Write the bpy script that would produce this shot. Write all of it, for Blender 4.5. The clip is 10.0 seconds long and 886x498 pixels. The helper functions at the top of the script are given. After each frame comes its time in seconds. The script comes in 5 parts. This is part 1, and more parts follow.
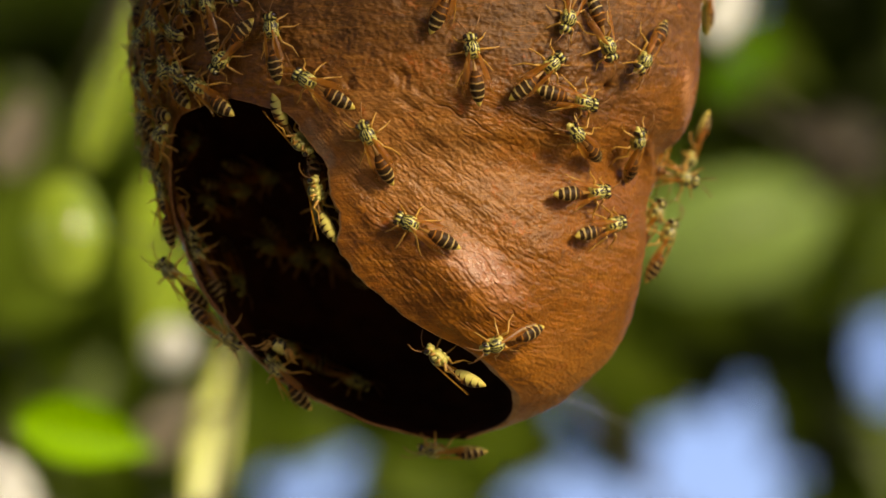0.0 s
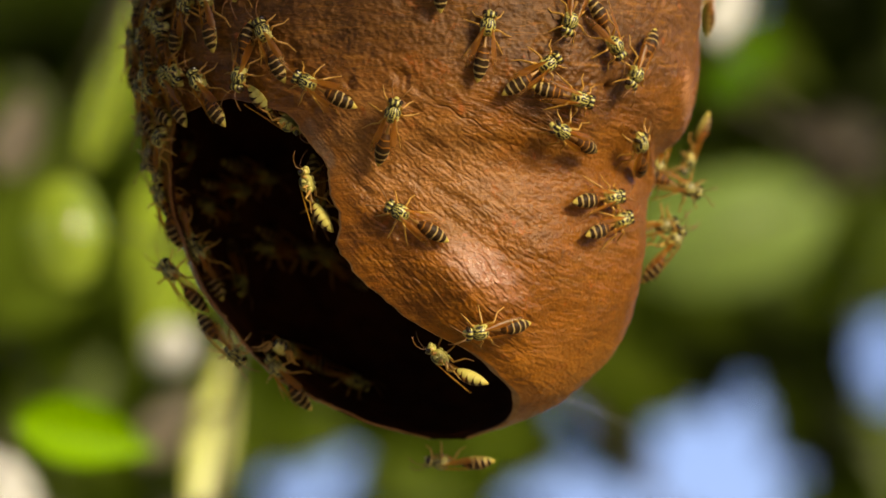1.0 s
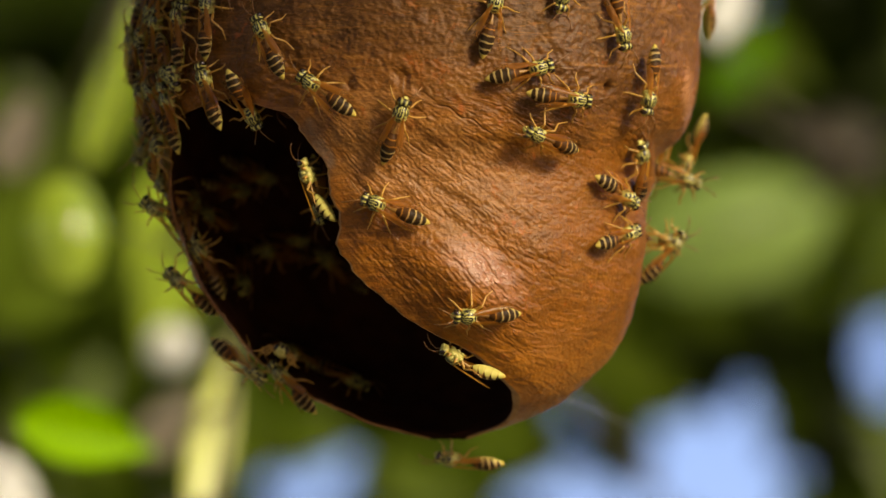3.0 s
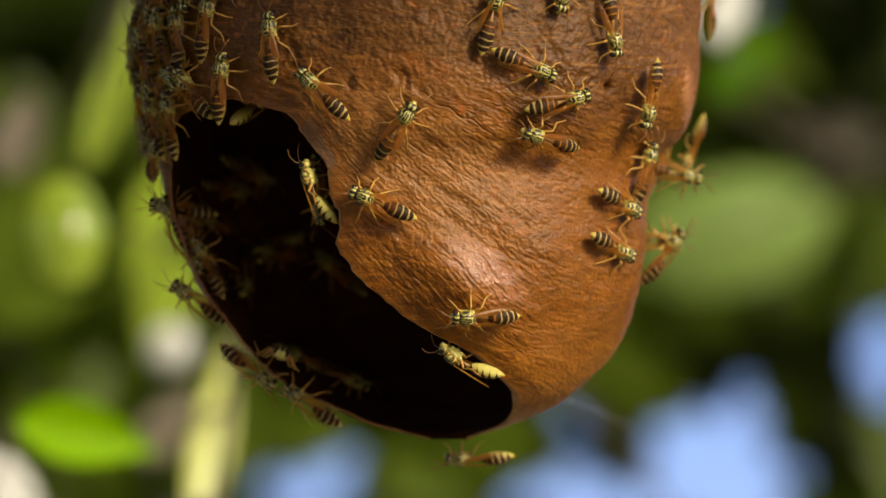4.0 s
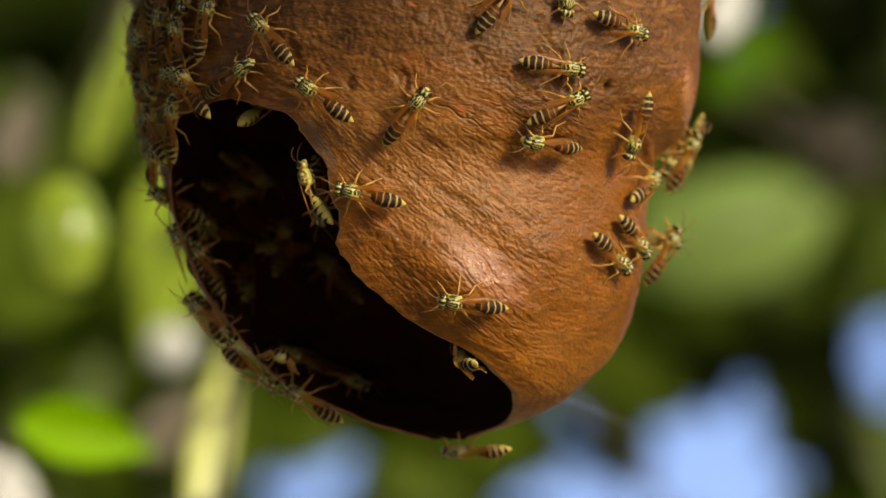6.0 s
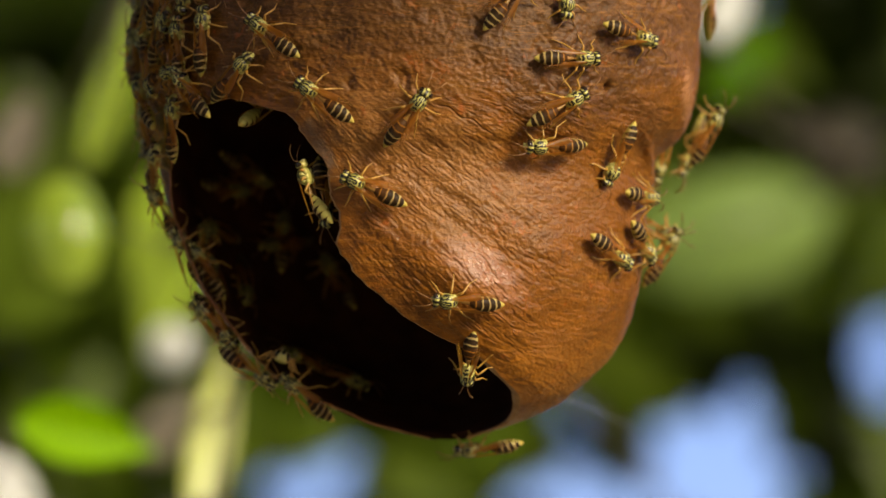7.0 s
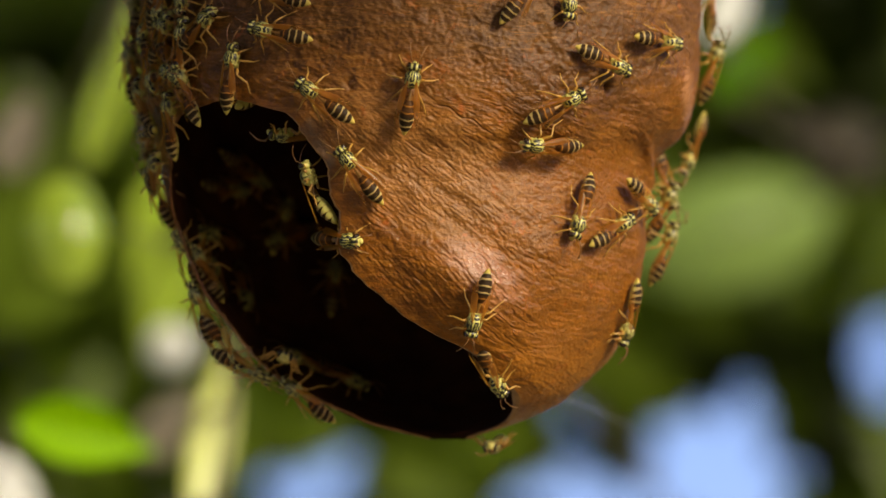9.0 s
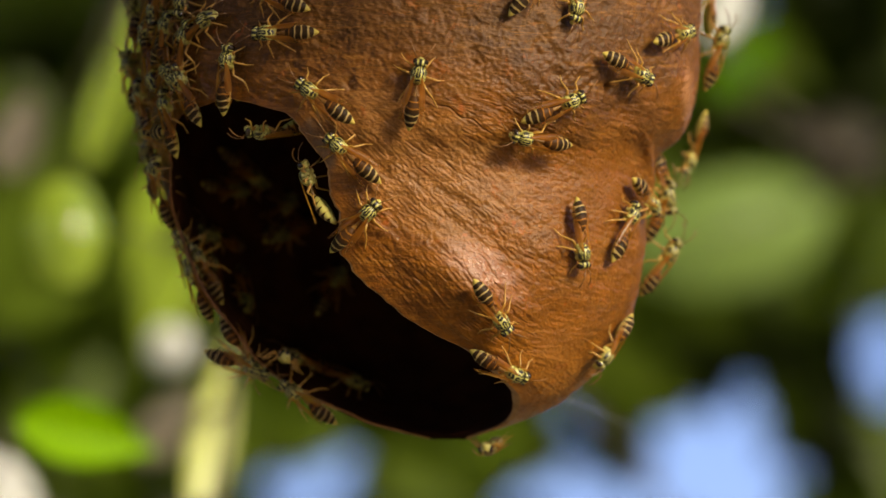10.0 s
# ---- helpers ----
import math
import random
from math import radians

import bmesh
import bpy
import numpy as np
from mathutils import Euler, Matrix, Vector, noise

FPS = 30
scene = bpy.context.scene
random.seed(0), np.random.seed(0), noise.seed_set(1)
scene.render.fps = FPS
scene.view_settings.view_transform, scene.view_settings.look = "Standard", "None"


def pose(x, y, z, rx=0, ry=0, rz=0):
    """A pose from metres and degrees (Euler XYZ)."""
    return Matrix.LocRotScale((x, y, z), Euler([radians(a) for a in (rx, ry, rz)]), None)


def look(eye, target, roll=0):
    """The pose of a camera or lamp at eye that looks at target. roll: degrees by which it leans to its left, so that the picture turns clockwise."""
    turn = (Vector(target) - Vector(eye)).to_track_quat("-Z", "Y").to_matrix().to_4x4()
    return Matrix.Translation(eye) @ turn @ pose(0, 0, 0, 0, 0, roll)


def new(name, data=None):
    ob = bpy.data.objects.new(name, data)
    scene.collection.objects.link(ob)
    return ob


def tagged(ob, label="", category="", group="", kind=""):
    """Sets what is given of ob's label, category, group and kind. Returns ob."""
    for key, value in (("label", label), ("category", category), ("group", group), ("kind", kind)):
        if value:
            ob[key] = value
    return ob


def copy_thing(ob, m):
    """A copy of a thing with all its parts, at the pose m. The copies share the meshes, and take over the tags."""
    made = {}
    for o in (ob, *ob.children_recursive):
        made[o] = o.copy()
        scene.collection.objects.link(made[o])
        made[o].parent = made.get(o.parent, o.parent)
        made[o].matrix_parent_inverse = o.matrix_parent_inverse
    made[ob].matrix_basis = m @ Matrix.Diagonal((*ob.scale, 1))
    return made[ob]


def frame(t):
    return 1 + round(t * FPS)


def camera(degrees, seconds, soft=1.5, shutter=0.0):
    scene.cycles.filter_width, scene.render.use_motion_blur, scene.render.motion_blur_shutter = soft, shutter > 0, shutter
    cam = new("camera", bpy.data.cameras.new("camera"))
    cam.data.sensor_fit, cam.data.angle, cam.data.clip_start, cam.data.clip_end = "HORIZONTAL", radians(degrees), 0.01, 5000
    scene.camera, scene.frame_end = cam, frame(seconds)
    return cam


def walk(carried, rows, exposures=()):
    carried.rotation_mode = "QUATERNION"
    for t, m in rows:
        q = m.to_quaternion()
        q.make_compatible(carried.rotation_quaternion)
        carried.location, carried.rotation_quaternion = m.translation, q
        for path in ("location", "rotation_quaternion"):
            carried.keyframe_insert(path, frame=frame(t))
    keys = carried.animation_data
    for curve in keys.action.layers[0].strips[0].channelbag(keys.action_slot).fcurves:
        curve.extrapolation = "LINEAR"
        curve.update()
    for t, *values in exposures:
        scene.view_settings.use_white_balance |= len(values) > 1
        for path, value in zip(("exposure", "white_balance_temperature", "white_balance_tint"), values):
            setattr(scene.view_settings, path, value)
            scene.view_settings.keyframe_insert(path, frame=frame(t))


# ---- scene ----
# The view plane lies across the nest, square to the line of sight; x runs right, y away from the camera, z up in it.
TILT = 12.0                     # the camera looks up by this much
REACH = 0.69                    # from the lens to the nest's axis
FACE = Matrix.Translation((0, 0, 2.2)) @ pose(0, 0, 0, TILT)
MM = 0.001

cam = camera(12, 10.0, soft=1.6)
EYE = look(FACE @ Vector((0, -REACH, 0)), FACE @ Vector((0, 0, 0)))
# the camera balances its white a little cooler from the fourth second on
walk(cam, [(0, EYE), (10, EYE)], [(0, 0.62, 7150, 10), (2.7, 0.62, 7150, 10), (3.8, 0.60, 6640, 9), (10, 0.60, 6620, 9)])
cam.data.dof.use_dof = True
cam.data.dof.focus_distance = 0.655
cam.data.dof.aperture_fstop = 14.0

# ---- sky and sun ----
SUN_WAY = (FACE.to_3x3() @ Vector((0.64, -0.56, 0.53))).normalized()   # from the nest towards the sun
world = bpy.data.worlds.new("sky")
scene.world = world
world.use_nodes = True
sky = world.node_tree.nodes.new("ShaderNodeTexSky")
sky.sky_type, sky.sun_disc = "NISHITA", False
sky.air_density, sky.dust_density, sky.ozone_density = 1.0, 1.2, 5.0
sky.sun_elevation = math.asin(SUN_WAY.z)
sky.sun_rotation = math.atan2(SUN_WAY.x, SUN_WAY.y)
sky_tint = world.node_tree.nodes.new("ShaderNodeMix")      # a violet tint multiplied into the sky's colour
sky_tint.data_type, sky_tint.blend_type = "RGBA", "MULTIPLY"
sky_tint.inputs[0].default_value, sky_tint.inputs[7].default_value = 1.0, (1.15, 0.95, 1.12, 1)
world.node_tree.links.new(sky.outputs[0], sky_tint.inputs[6])
world.node_tree.links.new(sky_tint.outputs[2], world.node_tree.nodes["Background"].inputs[0])
world.node_tree.nodes["Background"].inputs[1].default_value = 0.118
sun = new("sun", bpy.data.lights.new("sun", "SUN"))
sun.data.energy, sun.data.angle, sun.data.color = 3.4, radians(16), (1.0, 0.88, 0.57)
sun.matrix_world = look(FACE @ Vector((0, 0, 0)) + SUN_WAY * 3, FACE @ Vector((0, 0, 0)))


# ---- materials ----
class Nodes:
    """A short way to write node trees."""

    def __init__(self, name):
        self.mat = bpy.data.materials.new(name)
        self.mat.use_nodes = True
        self.tree = self.mat.node_tree
        self.bsdf = self.tree.nodes["Principled BSDF"]

    def add(self, kind):
        return self.tree.nodes.new("ShaderNode" + kind)

    def put(self, socket, value):
        if isinstance(value, bpy.types.NodeSocket):
            self.tree.links.new(value, socket)
        elif value is not None:
            socket.default_value = value

    def math(self, op, a, b=None, c=None, clamp=False):
        node = self.add("Math")
        node.operation, node.use_clamp = op, clamp
        for i, v in enumerate((a, b, c)):
            self.put(node.inputs[i], v)
        return node.outputs[0]

    def coord(self, kind="Object"):
        return self.add("TexCoord").outputs[kind]

    def mapped(self, vector, scale=(1, 1, 1), rotation=(0, 0, 0)):
        node = self.add("Mapping")
        self.put(node.inputs["Vector"], vector)
        node.inputs["Scale"].default_value = scale
        node.inputs["Rotation"].default_value = [radians(a) for a in rotation]
        return node.outputs[0]

    def noise(self, vector, scale, detail=4.0, rough=0.55, distort=0.0):
        node = self.add("TexNoise")
        self.put(node.inputs["Vector"], vector)
        node.inputs["Scale"].default_value = scale
        node.inputs["Detail"].default_value = detail
        node.inputs["Roughness"].default_value = rough
        node.inputs["Distortion"].default_value = distort
        return node.outputs["Fac"]

    def step(self, value, low, high):
        node = self.add("MapRange")
        node.interpolation_type = "SMOOTHSTEP"
        self.put(node.inputs[0], value)
        node.inputs[1].default_value, node.inputs[2].default_value = low, high
        return node.outputs[0]

    def mix(self, fac, a, b, blend="MIX"):
        node = self.add("Mix")
        node.data_type, node.blend_type = "RGBA", blend
        for socket, v in zip((node.inputs[0], node.inputs[6], node.inputs[7]), (fac, a, b)):
            if isinstance(v, tuple) and len(v) == 3:
                v = (*v, 1)
            self.put(socket, v)
        return node.outputs[2]

    def split(self, vector):
        node = self.add("SeparateXYZ")
        self.put(node.inputs[0], vector)
        return node.outputs

    def bump(self, height, strength, distance):
        node = self.add("Bump")
        self.put(node.inputs["Height"], height)
        node.inputs["Strength"].default_value, node.inputs["Distance"].default_value = strength, distance
        self.put(self.bsdf.inputs["Normal"], node.outputs[0])

    def done(self, color=None, rough=0.6, metal=0.0, **more):
        if isinstance(color, tuple) and len(color) == 3:
            color = (*color, 1)
        self.put(self.bsdf.inputs["Base Color"], color)
        self.put(self.bsdf.inputs["Roughness"], rough)
        self.put(self.bsdf.inputs["Metallic"], metal)
        for key, value in more.items():
            self.put(self.bsdf.inputs[key.replace("_", " ")], value)
        return self.mat


def nest_paper():
    n = Nodes("nest_paper")
    p = n.coord()
    streak = n.noise(n.mapped(p, (260, 260, 760), (0, 35, 0)), 1.0, 6, 0.68, 0.8)
    fine = n.noise(n.mapped(p, (1200, 1200, 3600), (0, 33, 0)), 1.0, 4, 0.65, 0.5)
    grain = n.noise(p, 2600, 3, 0.6)
    patch = n.noise(p, 48, 5, 0.65)
    grey = n.noise(n.mapped(p, (90, 90, 200), (0, 33, 0)), 1.0, 5, 0.66, 0.6)
    dirt = n.noise(p, 85, 7, 0.7)
    spots = n.noise(p, 300, 3, 0.6)
    color = n.mix(n.step(streak, 0.26, 0.74), (0.112, 0.037, 0.0030), (0.255, 0.085, 0.0066))
    color = n.mix(n.math("MULTIPLY", n.step(patch, 0.46, 0.62), 0.6), color, (0.185, 0.065, 0.006))
    color = n.mix(n.math("MULTIPLY", n.step(grey, 0.52, 0.66), 0.5), color, (0.180, 0.080, 0.016))
    color = n.mix(n.math("MULTIPLY", n.step(dirt, 0.54, 0.68), 0.45), color, (0.092, 0.036, 0.008))
    # fresher, golden paper in a ragged band beside the mouth
    x, y, z = n.split(p)
    beside = n.math("ADD", n.math("MULTIPLY_ADD", x, 0.68, n.math("MULTIPLY", z, 0.71)), 0.0086)
    ragged = n.math("ADD", beside, n.math("MULTIPLY_ADD", n.noise(p, 110, 6, 0.65), 0.016, -0.008))
    band = n.math("SUBTRACT", 1.0, n.step(ragged, 0.004, 0.013))
    fresh = n.mix(n.step(n.noise(n.mapped(p, (170, 170, 420), (0, 40, 0)), 1.0, 5, 0.66, 0.8), 0.34, 0.66), (0.100, 0.030, 0.0030), (0.31, 0.104, 0.006))
    color = n.mix(n.math("MULTIPLY", band, 0.7), color, fresh)
    # the lowest part painted lighter for the light bounced up from below
    low = n.math("SUBTRACT", 1.0, n.step(n.math("ADD", z, n.math("MULTIPLY_ADD", n.noise(p, 90, 5, 0.65), 0.014, -0.007)), -0.022, -0.010))
    color = n.mix(n.math("MULTIPLY", low, 0.65), color, (0.36, 0.135, 0.012))
    # paler, greyer streaked paper across the middle
    pale = n.math("ADD", n.math("POWER", n.math("DIVIDE", n.math("ADD", x, 0.004), 0.021), 2.0), n.math("POWER", n.math("DIVIDE", n.math("ADD", n.math("MULTIPLY_ADD", x, 0.45, z), -0.0125), 0.0125), 2.0))
    pale = n.step(n.math("SUBTRACT", n.math("MULTIPLY", n.noise(n.mapped(p, (130, 130, 420), (0, 35, 0)), 1.0, 5, 0.68, 0.6), 2.6), pale), 0.1, 1.3)
    color = n.mix(n.math("MULTIPLY", pale, 0.62), color, n.mix(n.step(streak, 0.30, 0.70), (0.20, 0.085, 0.020), (0.36, 0.165, 0.052)))
    # weathered streaks down the lowest part
    weather = n.noise(n.mapped(p, (110, 110, 380), (0, -38, 0)), 1.0, 5, 0.68, 1.0)
    color = n.mix(n.math("MULTIPLY", n.math("MULTIPLY", n.step(weather, 0.50, 0.62), n.math("SUBTRACT", 1.0, n.step(z, -0.022, -0.012))), 0.6), color, (0.105, 0.030, 0.003))
    # old mud stains on the shoulder
    off = n.math("ADD", n.math("POWER", n.math("DIVIDE", n.math("SUBTRACT", x, 0.020), 0.017), 2.0), n.math("POWER", n.math("DIVIDE", n.math("SUBTRACT", z, 0.0300), 0.0140), 2.0))
    stain = n.step(n.math("SUBTRACT", n.math("MULTIPLY", n.noise(p, 150, 6, 0.7), 3.2), off), 0.4, 1.4)
    color = n.mix(n.math("MULTIPLY", stain, 0.8), color, (0.080, 0.032, 0.008))
    color = n.mix(n.math("MULTIPLY", n.step(fine, 0.54, 0.74), 0.36), color, (0.050, 0.019, 0.005))
    # older, olive, crumbled paper on the upper part, darkened for its shade too, with pale crumbs
    upper = n.step(n.math("ADD", z, n.math("MULTIPLY_ADD", patch, 0.02, -0.010)), 0.023, 0.037)
    color = n.mix(n.math("MULTIPLY", upper, 0.68), color, n.mix(n.step(streak, 0.35, 0.65), (0.055, 0.023, 0.004), (0.130, 0.058, 0.012)))
    crumb = n.math("MULTIPLY", n.step(n.noise(p, 520, 5, 0.7), 0.50, 0.60), n.math("MULTIPLY", n.step(n.noise(p, 75, 5, 0.65), 0.47, 0.57), n.step(z, 0.018, 0.030)))
    color = n.mix(n.math("MULTIPLY", crumb, 0.6), color, (0.055, 0.021, 0.005))
    color = n.mix(n.math("MULTIPLY", n.step(n.noise(p, 900, 3, 0.6), 0.66, 0.74), 0.45), color, (0.30, 0.155, 0.045))
    gold = n.noise(n.mapped(p, (120, 120, 1500), (0, 36, 0)), 1.0, 3, 0.6, 1.2)
    color = n.mix(n.math("MULTIPLY", n.step(gold, 0.54, 0.68), 0.5), color, (0.32, 0.130, 0.018))
    color = n.mix(n.math("MULTIPLY", n.step(spots, 0.64, 0.74), 0.7), color, (0.36, 0.090, 0.012))
    grit = n.noise(p, 1500, 4, 0.7)
    # the highlight on the swollen fold, painted as a pale pink patch
    painted_sheen = n.math("MULTIPLY_ADD", x, 0.5, n.math("ADD", z, 0.0002))
    painted_sheen = n.math("ADD", n.math("POWER", n.math("DIVIDE", n.math("SUBTRACT", x, 0.0065), 0.0075), 2.0), n.math("POWER", n.math("DIVIDE", painted_sheen, 0.0055), 2.0))
    painted_sheen = n.step(n.math("SUBTRACT", n.math("MULTIPLY", n.noise(n.mapped(p, (180, 180, 700), (0, 35, 0)), 1.0, 5, 0.7), 2.4), painted_sheen), 0.2, 1.5)
    color = n.mix(n.math("MULTIPLY", painted_sheen, 0.6), color, (0.40, 0.175, 0.090))
    # the pink highlight along the flank's edge, painted into the colour
    bare = n.math("ADD", n.math("POWER", n.math("DIVIDE", n.math("SUBTRACT", x, 0.0395), 0.0015), 2.0), n.math("POWER", n.math("DIVIDE", n.math("SUBTRACT", z, 0.0245), 0.0065), 2.0))
    bare = n.step(n.math("SUBTRACT", n.math("MULTIPLY", n.noise(p, 200, 4, 0.6), 2.2), bare), 0.2, 1.3)
    color = n.mix(n.math("MULTIPLY", bare, 0.7), color, (0.40, 0.185, 0.075))
    # a dark brown patch in the hollow of the upper flank
    flank_brown = n.math("ADD", n.math("POWER", n.math("DIVIDE", n.math("SUBTRACT", x, 0.0325), 0.0045), 2.0), n.math("POWER", n.math("DIVIDE", n.math("SUBTRACT", z, 0.0205), 0.0050), 2.0))
    flank_brown = n.step(n.math("SUBTRACT", n.math("MULTIPLY", n.noise(p, 240, 5, 0.7), 2.6), flank_brown), 0.2, 1.4)
    color = n.mix(n.math("MULTIPLY", flank_brown, 0.6), color, (0.080, 0.030, 0.006))
    silk = n.math("ADD", n.math("POWER", n.math("DIVIDE", n.math("ADD", n.math("MULTIPLY_ADD", z, 0.35, x), 0.0139), 0.0022), 2.0), n.math("POWER", n.math("DIVIDE", n.math("SUBTRACT", z, 0.0155), 0.0048), 2.0))
    silk = n.step(n.math("SUBTRACT", n.math("MULTIPLY", n.noise(p, 260, 5, 0.65), 2.6), silk), 0.3, 1.2)
    color = n.mix(n.math("MULTIPLY", silk, 0.75), color, (0.150, 0.098, 0.066))
    color = n.mix(n.math("MULTIPLY", n.step(grit, 0.52, 0.66), 0.45), color, (0.060, 0.022, 0.004))
    color = n.mix(n.math("MULTIPLY", n.step(grain, 0.58, 0.70), 0.40), color, (0.33, 0.155, 0.035))
    rust = n.math("MULTIPLY", n.step(n.noise(p, 170, 5, 0.7), 0.60, 0.68), n.step(grit, 0.40, 0.60))
    color = n.mix(n.math("MULTIPLY", rust, 0.6), color, (0.34, 0.095, 0.010))
    relief = n.math("ADD", n.math("MULTIPLY", streak, 0.5), n.math("ADD", n.math("MULTIPLY", fine, 0.5), n.math("MULTIPLY_ADD", grit, 0.5, n.math("MULTIPLY", grain, 0.3))))
    n.bump(relief, 0.9, 0.00021)
    rough = n.math("ADD", n.math("MULTIPLY_ADD", grey, 0.34, 0.18), n.math("MULTIPLY_ADD", upper, 0.18, n.math("MULTIPLY", painted_sheen, -0.08)))
    return n.done(color, rough, Specular_IOR_Level=n.math("MULTIPLY_ADD", painted_sheen, 0.40, 0.28))


def plain_noise(name, a, b, scale, rough=0.6, bump=0.0, **more):
    n = Nodes(name)
    f = n.noise(n.coord(), scale, 4)
    if bump:
        n.bump(f, 0.5, bump)
    return n.done(n.mix(n.step(f, 0.3, 0.7), a, b), rough, **more)


def leaf_green(name, dark, light, thin, gloss=0.5, rough=0.30):
    n = Nodes(name)
    info = n.add("ObjectInfo").outputs["Random"]
    island = n.add("NewGeometry").outputs["Random Per Island"]
    r = n.math("FRACT", n.math("ADD", info, island))
    blotch = n.noise(n.coord(), 30, 3)
    color = n.mix(n.math("MULTIPLY_ADD", blotch, 0.5, n.math("MULTIPLY", r, 0.6)), dark, light)
    n.done(color, rough, Specular_IOR_Level=gloss)
    glow = n.add("BsdfTranslucent")
    n.put(glow.inputs[0], n.mix(0.65, color, (*thin, 1)))
    mixed = n.add("MixShader")
    mixed.inputs[0].default_value = 0.45
    n.tree.links.new(n.bsdf.outputs[0], mixed.inputs[1])
    n.tree.links.new(glow.outputs[0], mixed.inputs[2])
    n.tree.links.new(mixed.outputs[0], n.tree.nodes["Material Output"].inputs[0])
    return n.mat


YELLOW, CREAM, BLACK, AMBER, BELLY, TAIL = (0.52, 0.46, 0.12), (0.38, 0.28, 0.11), (0.012, 0.009, 0.005), (0.27, 0.105, 0.014), (0.45, 0.40, 0.10), (0.46, 0.345, 0.07)


def head_coat():
    n = Nodes("wasp_head")
    x, y, z = n.split(n.coord())
    # black crown and brow with a pale spot in the middle and pale cheeks
    side = n.math("ABSOLUTE", y)
    crown = n.math("MULTIPLY", n.step(z, 0.0000, 0.0004), n.math("SUBTRACT", 1.0, n.step(side, 0.00075, 0.00095)))
    stripe = n.step(n.math("ABSOLUTE", n.math("SUBTRACT", side, 0.00042)), 0.00010, 0.00022)
    nape = n.math("SUBTRACT", 1.0, n.step(x, -0.00045, -0.00030))
    f = n.math("MAXIMUM", n.math("MULTIPLY", crown, stripe), n.math("MULTIPLY", nape, n.step(z, -0.0006, -0.0002)))
    return n.done(n.mix(f, YELLOW, BLACK), 0.4)


def thorax_coat():
    n = Nodes("wasp_thorax")
    x, y, z = n.split(n.coord())
    side = n.math("ABSOLUTE", y)
    top = n.step(z, -0.0001, 0.0004)
    blot = n.math("MULTIPLY", n.math("SUBTRACT", n.noise(n.coord(), 1500, 2), 0.5), 0.0013)
    wob = n.math("ADD", blot, n.math("ADD", side, n.math("MULTIPLY", x, 0.10)))
    x = n.math("ADD", x, n.math("MULTIPLY", blot, -0.7))
    lines = n.step(n.math("ABSOLUTE", n.math("SUBTRACT", wob, 0.00046)), 0.00006, 0.00014)
    outer = n.step(n.math("ABSOLUTE", n.math("SUBTRACT", wob, 0.00105)), 0.00006, 0.00015)
    middle = n.math("MAXIMUM", n.step(side, 0.00003, 0.00009), n.step(n.math("MULTIPLY", x, -1.0), -0.0001, 0.0001))
    cross = n.step(n.math("ABSOLUTE", n.math("ADD", x, 0.00050)), 0.00007, 0.00015)
    rear = n.step(n.math("ABSOLUTE", n.math("ADD", x, 0.00105)), 0.00004, 0.00012)
    f = n.math("MULTIPLY", n.math("MULTIPLY", n.math("MULTIPLY", top, lines), n.math("MULTIPLY", cross, outer)), n.math("MULTIPLY", rear, middle))
    seam = n.math("MULTIPLY", n.math("SUBTRACT", 1.0, n.step(n.math("ABSOLUTE", n.math("SUBTRACT", x, 0.0004)), 0.00005, 0.00014)), n.step(side, 0.0007, 0.0010))
    f = n.math("MAXIMUM", f, n.math("MULTIPLY", seam, 0.8))
    return n.done(n.mix(f, n.mix(top, BELLY, YELLOW), BLACK), 0.42)


def abdomen_coat():
    n = Nodes("wasp_abdomen")
    x, y, z = n.split(n.coord())
    d = n.math("MULTIPLY", x, -1.0)                      # 0 at the waist, 0.0056 at the tip
    blot = n.math("MULTIPLY", n.math("SUBTRACT", n.noise(n.coord(), 1300, 2), 0.5), 0.00040)
    bend = n.math("ADD", blot, n.math("MULTIPLY_ADD", n.math("ABSOLUTE", y), 0.16, d))
    wave = n.math("FRACT", n.math("DIVIDE", n.math("SUBTRACT", bend, 0.00030), 0.00106))
    edge = n.math("MINIMUM", n.math("MULTIPLY_ADD", z, 600.0, 0.46), 0.79)  # wide black on the back, teeth towards the belly
    black = n.math("SUBTRACT", 1.0, n.step(n.math("SUBTRACT", wave, edge), -0.06, 0.06))
    shift = n.math("MULTIPLY", n.add("ObjectInfo").outputs["Random"], 0.0013)
    front = n.math("SUBTRACT", 1.0, n.step(n.math("SUBTRACT", d, shift), 0.0011, 0.0019))
    back = n.step(z, -0.0005, 0.0003)
    pale = n.mix(n.math("MULTIPLY", front, back), n.mix(back, BELLY, CREAM), AMBER)
    dark = n.mix(front, (0.028, 0.015, 0.006), (0.062, 0.025, 0.007))
    color = n.mix(black, pale, dark)
    seam = n.math("SUBTRACT", 1.0, n.step(n.math("ABSOLUTE", n.math("SUBTRACT", wave, 0.95)), 0.02, 0.08))
    color = n.mix(n.math("MULTIPLY", seam, 0.45), color, AMBER)
    color = n.mix(n.step(bend, 0.00508, 0.00524), color, TAIL)
    return n.done(color, 0.48, Specular_IOR_Level=0.10)


def amber_coat(name, a, b, rough=0.4):
    n = Nodes(name)
    f = n.noise(n.coord(), 900, 3)
    return n.done(n.mix(f, a, b), rough)


